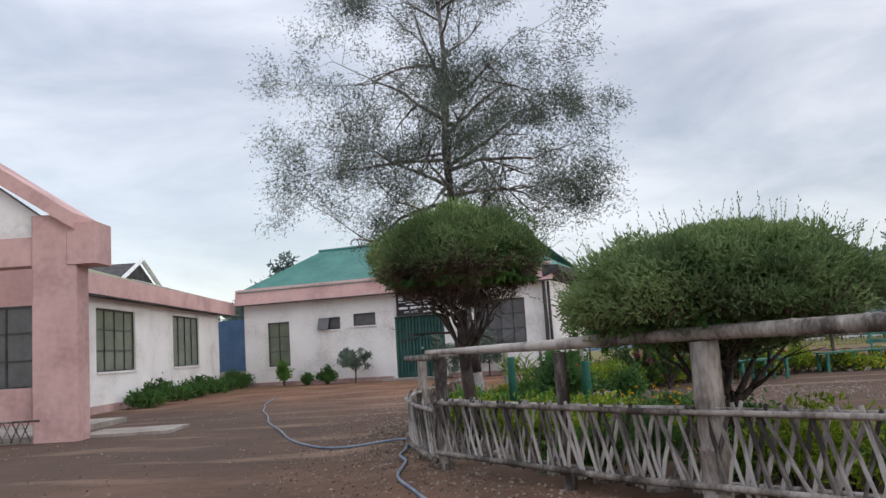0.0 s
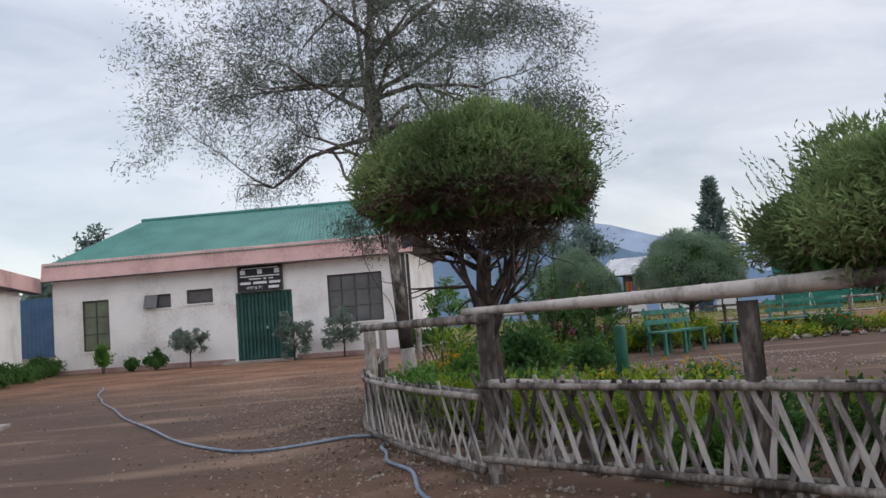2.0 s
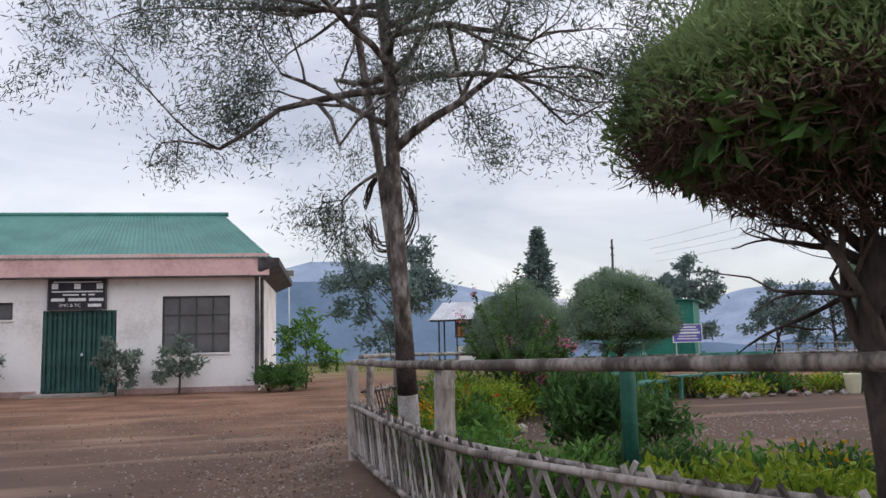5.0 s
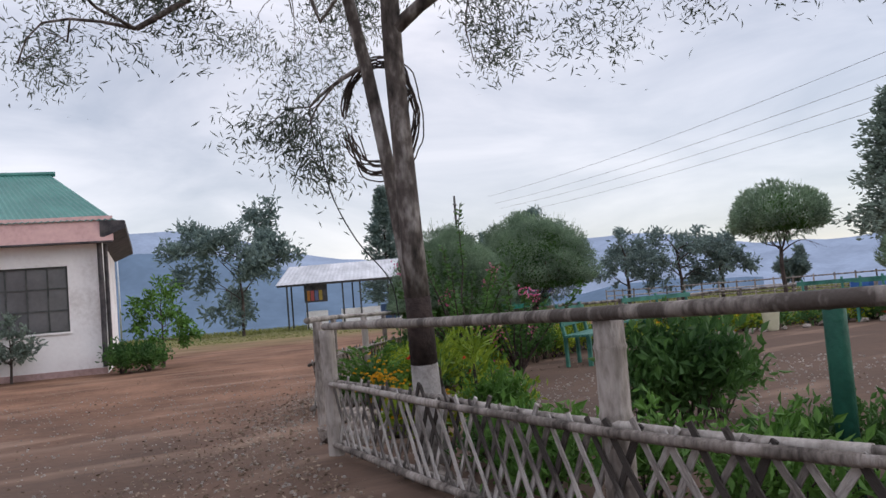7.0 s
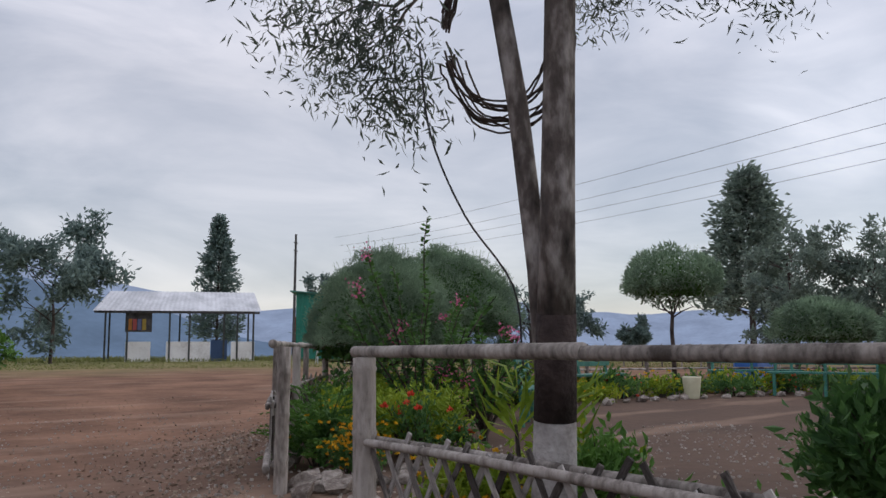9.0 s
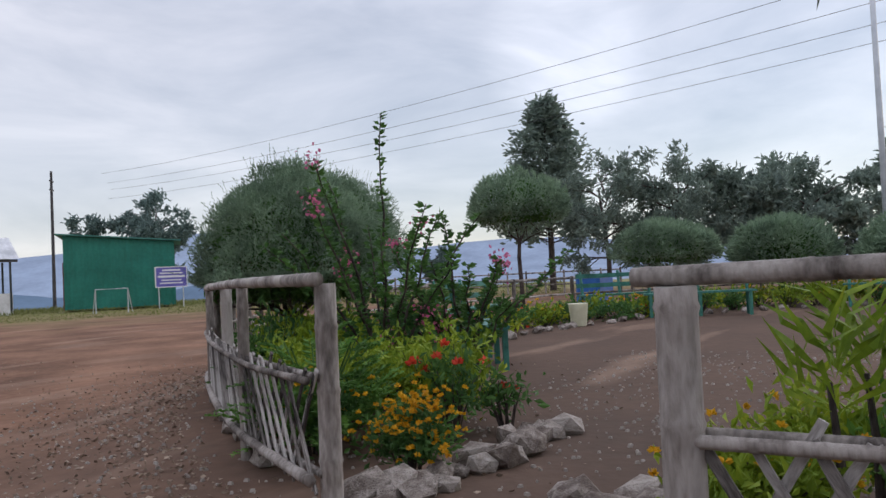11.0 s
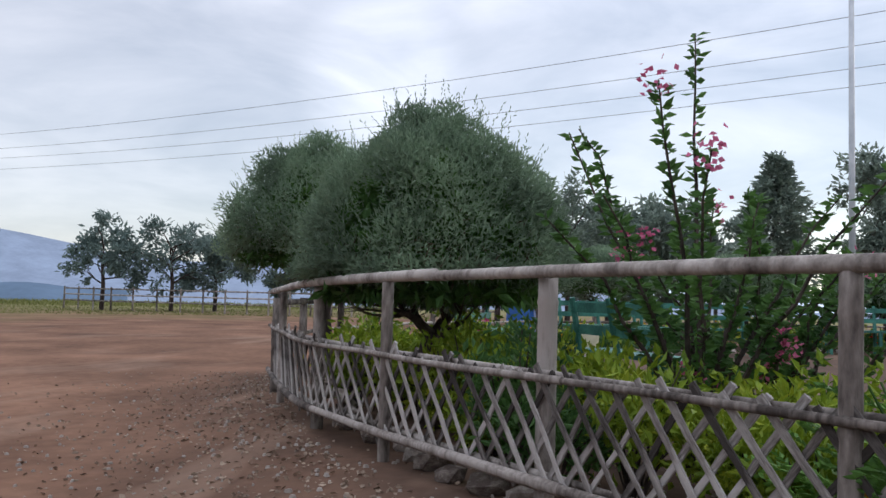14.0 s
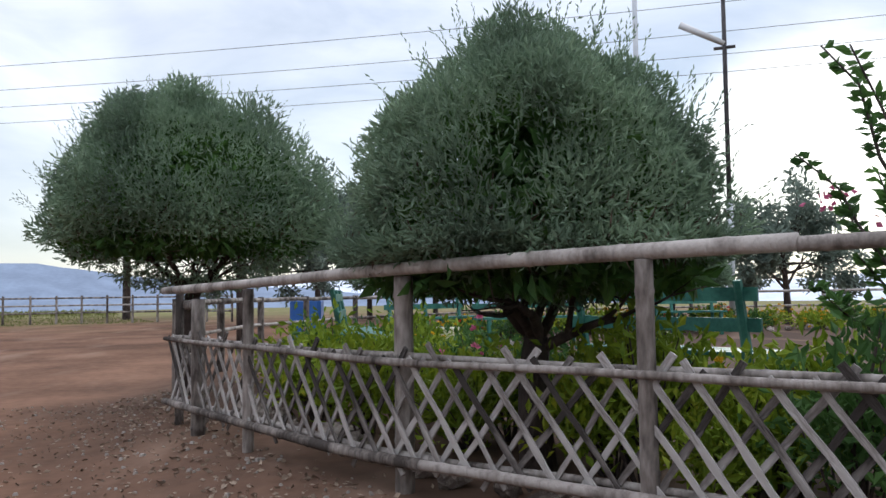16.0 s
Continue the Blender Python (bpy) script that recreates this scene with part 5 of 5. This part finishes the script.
# ---- seats, posts and clutter ----
def bench(x, y, rz, length=1.9, back=True):
    root = empty("garden_bench", x, y, ground_z(x, y), rz)
    tagged(root, "green-painted wooden garden bench" + (" with slatted back" if back else " with a flat seat"), "bench")
    for k in range(3):
        b = Build(); b.box((0, -0.14 + 0.14 * k, 0.46), (length, 0.12, 0.035), bevel=0.005); b.done("seat_slat", BENCHG, root)
    for sx in (-length / 2 + 0.12, 0, length / 2 - 0.12):
        b = Build(); b.box((sx, -0.16, 0.2), (0.06, 0.06, 0.55)); b.done("leg", BENCHG, root)
        b = Build(); b.tube([(sx, 0.19, -0.05), (sx, 0.20, 0.45), (sx, 0.30, 0.95 if back else 0.46)], [0.035, 0.035, 0.03], 6); b.done("leg", BENCHG, root)
    if back:
        for z, yy in ((0.66, 0.225), (0.86, 0.265)):
            b = Build(); b.box((0, yy, z), (length, 0.03, 0.09), bevel=0.005); b.done("back_slat", BENCHG, root)
    return root


bench(14.5, 16.75, -70, 2.1)
bench(10.6, 19.6, 0, 2.0)
bench(6.4, 17.25, 35, 1.6)
bench(9.0, 19.3, 20, 1.7, back=False)
bench(14.9, 18.4, -50, 1.9)
bench(16.8, 13.4, -85, 2.0)

for (x, y, h) in ((1.35, 9.6, 0.98), (2.3, 8.0, 0.9)):
    b = Build(); b.tube([(0, 0, -0.05), (0, 0, h - 0.02), (0, 0, h)], [0.055, 0.055, 0.05], 14)
    o = b.done("garden_post", TUBEG, smooth=True); o.location = (x, y, ground_z(x, y))
    tagged(o, "dark green painted round post in the flower bed", "post")

b = Build(); b.tube([(0, 0, 0), (0, 0, 0.02), (0, 0, 0.40), (0, 0, 0.42)], [0.13, 0.14, 0.18, 0.185], 18)
o = b.done("bucket", CREAM, smooth=True); o.location = (12.3, 18.4, ground_z(12.3, 18.4)); tagged(o, "cream plastic bucket on the path's edge", "bucket")
b = Build(); b.box((0, 0, 0.45), (1.2, 0.7, 0.9), bevel=0.08)
o = b.done("water_drum", BLUEP); o.location = (20.2, 21.0, 0); tagged(o, "blue plastic water tank beyond the fence", "tank")


def stone(x, y, s, rz):
    bm = bmesh.new()
    bmesh.ops.create_icosphere(bm, subdivisions=1, radius=0.5)
    for v in bm.verts:
        v.co *= 0.75 + 0.5 * noise.noise(v.co * 2.3 + Vector((x * 7, y * 7, 0)))
    me = bpy.data.meshes.new("stone")
    bm.to_mesh(me); bm.free()
    me.materials.append(STONE)
    ob = new("stone", me)
    ob.matrix_world = pose(x, y, ground_z(x, y) + s * 0.16, rng.uniform(-20, 20), rng.uniform(-20, 20), rz) @ Matrix.Diagonal((s * 1.3, s, s * 0.8, 1))
    return tagged(ob, "rough grey-brown edging stone of the flower bed", "stone", "stones edging the flower beds")


srng = np.random.default_rng(5)
for i in range(34):
    t = i / 33
    x, y = 1.05 + 1.9 * t + srng.normal(0, 0.09), 15.0 - 0.15 * t + 0.35 * max(0, t - 0.75) * 4 * 0.3 + srng.normal(0, 0.08)
    stone(x, y, srng.uniform(0.14, 0.32), srng.uniform(0, 180))
for i in range(18):
    stone(0.6 + srng.uniform(0, 1.3), 13.82 + srng.normal(0.05, 0.13), srng.uniform(0.20, 0.38), srng.uniform(0, 180))
for a in np.arange(106, 150, 1.7):
    x, y = ring(a, R - 0.28 + srng.normal(0, 0.05)); stone(x, y, srng.uniform(0.16, 0.30), srng.uniform(0, 180))
for a in np.arange(172, 222, 1.9):
    x, y = ring(a, R - 0.30 + srng.normal(0, 0.05)); stone(x, y, srng.uniform(0.15, 0.28), srng.uniform(0, 180))
for a in np.arange(100, -125, -3.2):
    x, y = ring(a, 7.6 + srng.normal(0, 0.06)); stone(x, y, srng.uniform(0.16, 0.28), srng.uniform(0, 180))


def litter():
    """Dead leaves, chips and gravel strewn along the outside of the fence and over the yard."""
    b = Build()
    n = 9000
    a = rng.uniform(95, 245, n)
    r = R + 0.1 + np.abs(rng.normal(0, 0.9, n))
    x, y = C[0] + r * np.cos(np.radians(a)), C[1] + r * np.sin(np.radians(a))
    m = 5500
    x, y = np.concatenate([x, rng.uniform(-8, 7, m)]), np.concatenate([y, rng.uniform(0, 28, m)])
    z = np.array([ground_z(p, q) for p, q in zip(x, y)]) + 0.006
    d = rng.normal(0, 1, (len(x), 3)); d[:, 2] = np.abs(d[:, 2]) * 0.15
    L = rng.uniform(0.015, 0.05, len(x))
    b.leaves(np.stack([x, y, z], 1), d, L, L * rng.uniform(0.3, 0.7, len(x)), cup=0.05)
    tagged(b.done("dead_leaves", mat("dead_leaf", (0.10, 0.065, 0.045), (0.42, 0.33, 0.25), scale=9, fine=60, rough=0.9, bump=0)), "fallen dry leaves and chips on the earth", "leaf litter", kind="stuff")
    b = Build()
    for i in range(4200):
        if i < 1400:
            aa, rr = rng.uniform(95, 245), R + 0.05 + abs(rng.normal(0, 1.0))
            px, py = C[0] + rr * math.cos(radians(aa)), C[1] + rr * math.sin(radians(aa))
        elif i < 3000:
            px, py = rng.uniform(0.4, 8.0), rng.uniform(11.5, 16.0)
        else:
            px, py = rng.uniform(-2.5, 4.0), rng.uniform(12.0, 24.0)
        s = rng.uniform(0.006, 0.024)
        b.box((px, py, ground_z(px, py) + s * 0.25), (s * 1.4, s, s * 0.8), rng.uniform(0, 180), taper=0.6)
    tagged(b.done("gravel", CONC), "loose gravel along the fence", "gravel", kind="stuff")


litter()


def grass():
    """Tufts at the yard's grassy rim."""
    b = Build()
    n = 26000
    a, d = rng.uniform(22, 82, n), rng.uniform(38, 70, n)
    x, y = 0 + d * np.cos(np.radians(a)), 14 + d * np.sin(np.radians(a))
    z = np.array([ground_z(p, q) for p, q in zip(x, y)])
    e = rng.normal(0, 0.35, (n, 3)); e[:, 2] = 1
    b.leaves(np.stack([x, y, z], 1), e, rng.uniform(0.08, 0.28, n) * (d > 52) + 0.06, 0.05)
    tagged(b.done("grass", GRASSM), "dry grass tufts along the rim of the yard", "grass", kind="stuff")


grass()


def shed():
    s = empty("green_shed", 30.0, 58.7, 0.15, -41.3)
    tagged(s, "green corrugated sheet shed with a low mono-pitch roof", "shed")
    b = Build()

    def sheet(p, q, h0, h1, k):
        v, f = [], []
        p, q = np.array(p, float), np.array(q, float)
        nn = np.array([-(q - p)[1], (q - p)[0]]) / np.linalg.norm(q - p)
        for i in range(k + 1):
            t = i / k
            c = p + (q - p) * t + nn * (0.035 if (i // 2) % 2 else 0)
            v += [(c[0], c[1], 0), (c[0], c[1], h0 + (h1 - h0) * t)]
            if i:
                f.append((2 * i - 2, 2 * i, 2 * i + 1, 2 * i - 1))
        b.add(v, f)
    sheet((0, 0), (6.5, 0), 4.55, 4.0, 72); sheet((6.5, 0), (6.5, 5), 4.0, 4.0, 30); sheet((0, 5), (0, 0), 4.4, 4.55, 40); sheet((6.5, 5), (0, 5), 4, 4.4, 40)
    b.done("wall", SHEDG, s)
    b = Build(); b.add([(-0.4, -0.3, 4.62), (6.9, -0.3, 4.02), (6.9, 5.3, 4.02), (-0.4, 5.3, 4.45), (-0.4, -0.3, 4.70), (6.9, -0.3, 4.10), (6.9, 5.3, 4.10), (-0.4, 5.3, 4.53)],
                       [(3, 2, 1, 0), (4, 5, 6, 7), (0, 1, 5, 4), (1, 2, 6, 5), (2, 3, 7, 6), (3, 0, 4, 7)]); b.done("roof", GREENROOF, s)
    b = Build(); b.box((-0.03, 0.55, 1.45), (0.08, 0.9, 2.9)); b.done("door", RUSTY, s)


shed()


def yard_sign():
    c = np.array([33.0, 52.65])
    s = empty("notice_board", c[0], c[1], 0, -12.5)
    tagged(s, "blue notice board with white lettering on two posts", "sign")
    b = Build(); b.box((0, 0, 1.87), (2.05, 0.05, 1.22)); b.done("board", BLUES, s)
    b = Build()
    for z in (1.27, 2.47):
        b.box((0, -0.01, z), (2.1, 0.07, 0.05))
    for x in (-1.02, 1.02):
        b.box((x, -0.01, 1.87), (0.05, 0.07, 1.22))
    b.done("rim", WHITEP, s)
    b = Build()
    for z, w, h in ((2.28, 1.2, 0.09), (2.1, 1.5, 0.08), (1.9, 1.75, 0.12), (1.68, 1.3, 0.07), (1.5, 1.5, 0.07)):
        b.box((0, -0.035, z), (w, 0.012, h))
    b.done("lettering", LETTER, s)
    b = Build()
    for x in (-0.8, 0.8):
        b.tube([(x, 0.05, -0.1), (x, 0.05, 2.4)], [0.035, 0.035], 8)
    b.done("post", STEEL, s)


yard_sign()


def goal():
    s = empty("goal_frame", *polar(-1.7, 14.7, 52.2, 46), 0, -40)
    tagged(s, "small pale metal goal frame at the field's edge", "frame")
    b = Build(); b.tube([(0, 0, 0), (0, 0, 1.3), (1.6, 0, 1.3), (1.6, 0, 0)], [0.04] * 4, 6); b.done("bar", STEEL, s)
    b = Build(); b.tube([(0, 0, 1.3), (-0.2, 0.7, 0)], [0.03] * 2, 6); b.tube([(1.6, 0, 1.3), (1.8, 0.7, 0)], [0.03] * 2, 6); b.done("stay", STEEL, s)


goal()


def shelter():
    """Open shed on thin posts with a grey pitched roof and half walls."""
    s = empty("open_shelter", 19.8, 66.5, -0.1, -25.5)
    tagged(s, "open shelter with grey sheet roof and white half walls", "shelter")
    b = Build()
    v = [(-0.6, -0.8, 3.5), (10.4, -0.8, 3.55), (10.1, 1.6, 5.0), (0.3, 1.6, 4.95), (-0.6, 4.0, 3.5), (10.4, 4.0, 3.55)]
    k = 70
    for (p0, p1, q0, q1) in ((v[0], v[1], v[3], v[2]), (v[5], v[4], v[2], v[3])):
        p0, p1, q0, q1 = (np.array(a) for a in (p0, p1, q0, q1))
        vv, ff = [], []
        for i in range(k + 1):
            t = i / k
            o = np.array([0, 0, 0.025 * (i % 2)])
            vv += [p0 + (p1 - p0) * t + o, q0 + (q1 - q0) * t + o]
            if i:
                ff.append((2 * i - 2, 2 * i, 2 * i + 1, 2 * i - 1))
        b.add(vv, ff)
    b.done("roof", TIN, s)
    b = Build(); b.add([(-0.4, -0.6, 3.5), (0.2, 1.6, 4.9), (-0.4, 3.8, 3.5)], [(0, 1, 2)]); b.box((4.9, -0.7, 3.45), (10.8, 0.08, 0.16)); b.done("gable_board", DARKEAVE, s)
    for x in (0.2, 1.6, 4.3, 5.6, 7.9, 8.8, 9.9):
        b = Build(); b.box((x, -0.5, 1.7), (0.12, 0.12, 3.6)); b.done("post", FRAMEM, s)
    for x in (0.2, 5.0, 9.9):
        b = Build(); b.box((x, 3.6, 1.7), (0.12, 0.12, 3.6)); b.done("post", FRAMEM, s)
    for x0, x1 in ((1.5, 3.1), (4.1, 7.0), (8.4, 10.0)):
        b = Build(); b.box(((x0 + x1) / 2, -0.45, 0.7), (x1 - x0, 0.12, 1.5)); b.done("half_wall", WALL, s)
    b = Build(); b.box((7.6, -0.4, 0.75), (1.1, 0.1, 1.6)); b.done("blue_panel", mat("dark_blue_panel", (0.03, 0.06, 0.13), (0.05, 0.09, 0.18), scale=1, rough=0.6), s)
    b = Build(); b.box((2.3, -0.45, 2.75), (1.7, 0.06, 1.3)); b.done("board", DARKEAVE, s)
    cols = ((0.45, 0.18, 0.04), (0.45, 0.10, 0.09), (0.14, 0.16, 0.30), (0.40, 0.28, 0.06))
    for i, c in enumerate(cols):
        b = Build(); b.box((1.75 + 0.3 * i, -0.49, 2.6), (0.24, 0.02, 0.75)); b.done("poster", mat("poster_%s" % "abcd"[i], tuple(q * 0.8 for q in c), c, scale=3, rough=0.7, bump=0), s)


shelter()


def poles_and_wires():
    p = empty("lamp_post", 18.3, 13.6, 0)
    tagged(p, "tall pale steel pole in the garden", "pole")
    b = Build(); b.tube([(0, 0, -0.1), (0, 0, 4), (0, 0, 9.5)], [0.075, 0.065, 0.05], 10); b.done("shaft", STEEL, p, smooth=True)
    p = empty("street_lamp", 19.8, 10.9, 0)
    tagged(p, "dark electric pole with a slanting tube lamp", "street lamp")
    b = Build(); b.tube([(0, 0, -0.1), (0, 0, 3.2)], [0.085, 0.08], 10); b.done("lower_shaft", STEEL, p, smooth=True)
    b = Build(); b.tube([(0, 0, 3.2), (0, 0, 8.8)], [0.06, 0.05], 10); b.box((0, 0, 6.9), (0.5, 0.08, 0.06), 60); b.done("shaft", DARKEAVE, p, smooth=True)
    b = Build(); b.tube([(0, 0, 7.0), (0.32, 0.98, 7.55)], [0.07, 0.09], 8); b.done("lamp_arm", TUBOFF, p, smooth=True)
    p = empty("electric_pole", *polar(-2.4, 10.6, 56.3, 85), 0)
    tagged(p, "thin wooden electric pole with cross arms behind the shed", "pole")
    b = Build(); b.tube([(0, 0, -3), (0.1, 0, 12.3)], [0.18, 0.11], 8)
    for z in (11.4, 10.6):
        b.box((0.1, 0, z), (1.0, 0.12, 0.12), 40)
    b.done("shaft", DARKEAVE, p)
    ends = [((46.0, 75.0), (22.5, -12.0), 9.0), ((44.0, 72.0), (22.0, -11.0), 9.4), ((42.0, 70.0), (20.5, -9.0), 9.6), ((40.0, 68.0), (19.0, -8.0), 10.0)]
    for i, (a, c, z) in enumerate(ends):
        t = np.linspace(0, 1, 40)
        pts = np.stack([a[0] + (c[0] - a[0]) * t, a[1] + (c[1] - a[1]) * t, z + 1.2 * (2 * t - 1) ** 2 - 0.9], 1)
        b = Build(); b.tube(pts, [0.009] * 40, 4)
        tagged(b.done("power_line", WIRE), "overhead electric wire across the sky", "wire", "overhead wires")
    b = Build(); b.tube(catmull([(0.06, 12.67, 2.55), (0.10, 12.64, 2.15), (0.24, 12.56, 1.78), (0.43, 12.44, 1.46), (0.47, 12.42, 1.1)], 5), [0.005] * 21, 5)
    tagged(b.done("hanging_wire", WIRE), "thin wire hanging from the tree's low bough", "wire")


poles_and_wires()


def hose():
    pts = catmull([(-7.0, 24, 0), (-5.9, 20, 0), (-4.85, 17.1, 0), (-3.3, 13.2, 0), (-1.8, 10.1, 0), (-1.0, 9.45, 0), (-0.05, 8.95, 0), (0.2, 8.6, 0), (0.1, 7.9, 0), (0.25, 7.0, 0), (0.5, 5.7, 0), (1.3, 4.3, 0)], 8)
    pts[:, 0] += 0.03 * np.sin(np.arange(len(pts)) * 0.8)
    pts[:, 2] = [ground_z(p[0], p[1]) + 0.02 for p in pts]
    b = Build(); b.tube(pts, [0.017] * len(pts), 8)
    tagged(b.done("garden_hose", HOSEM, smooth=True), "blue-grey garden hose lying across the yard", "hose")


hose()


def field_fence():
    root = empty("field_fence", 0, 0, 0)
    tagged(root, "pale bamboo rail fence along the field's far edge", "fence")
    path = [polar(-1.7, 14.7, a, d) for a, d in ((42.5, 50), (40, 46), (36, 44), (32, 42), (28, 41), (24, 41), (20, 40), (16, 38))]
    pts = catmull([(x, y, 0) for x, y in path], 6)
    for q in pts[::2]:
        b = Build(); b.tube([(q[0], q[1], -0.1), (q[0], q[1], 1.15)], [0.05, 0.045], 6); b.done("post", POSTM, root)
    for z in (0.45, 0.75, 1.05):
        b = Build(); b.tube(pts + (0, 0, z), [0.04] * len(pts), 6); b.done("rail", BAMBOO, root)


field_fence()


def flood_lamp():
    """Square lamp head on a thin pole beside the main building."""
    p = empty("flood_lamp", 9.6, 75.0, 0)
    tagged(p, "square flood lamp on a thin grey pole past the yard", "lamp")
    b = Build(); b.tube([(0, 0, -0.1), (0.02, 0, 4.0), (0, 0, 7.5)], [0.07, 0.06, 0.05], 8); b.done("shaft", STEEL, p, smooth=True)
    b = Build(); b.box((0, -0.08, 7.8), (0.9, 0.3, 0.62), bevel=0.05); b.done("housing", TUBOFF, p)
    b = Build(); b.box((0, -0.25, 7.8), (0.76, 0.03, 0.48)); b.done("lens", GLASS, p)


flood_lamp()


def banana_plant(x, y, h):
    root = empty("banana_plant", x, y, ground_z(x, y))
    tagged(root, "young banana plant with broad drooping leaves", "plant")
    b = Build(); b.tube([(0, 0, -0.1), (0.03, 0, h * 0.3), (0, 0.02, h * 0.55)], [0.11, 0.09, 0.05], 9); b.done("stem", FERN, root, smooth=True)
    for i in range(7):
        a = i * 2.4
        v, f = [], []
        k = 9
        for j in range(k + 1):
            t = j / k
            out, up = h * 0.42 * t, h * (0.5 + 0.55 * t - 0.5 * t * t * (1.0 + 0.15 * (i % 3)))
            w = h * 0.085 * math.sin(math.pi * min(1, 0.08 + 0.92 * t)) + 0.01
            c = np.array([math.cos(a) * out, math.sin(a) * out, up])
            side = np.array([-math.sin(a), math.cos(a), 0])
            v += [c - side * w + (0, 0, 0.3 * w), c, c + side * w + (0, 0, 0.3 * w)]
            if j:
                o = 3 * j
                f += [(o - 3, o - 2, o + 1, o), (o - 2, o - 1, o + 2, o + 1)]
        b = Build(); b.add(v, f); b.done("leaf", FERN, root)


banana_plant(*polar(-2.07, 5.91, 77.0, 50), 2.0)
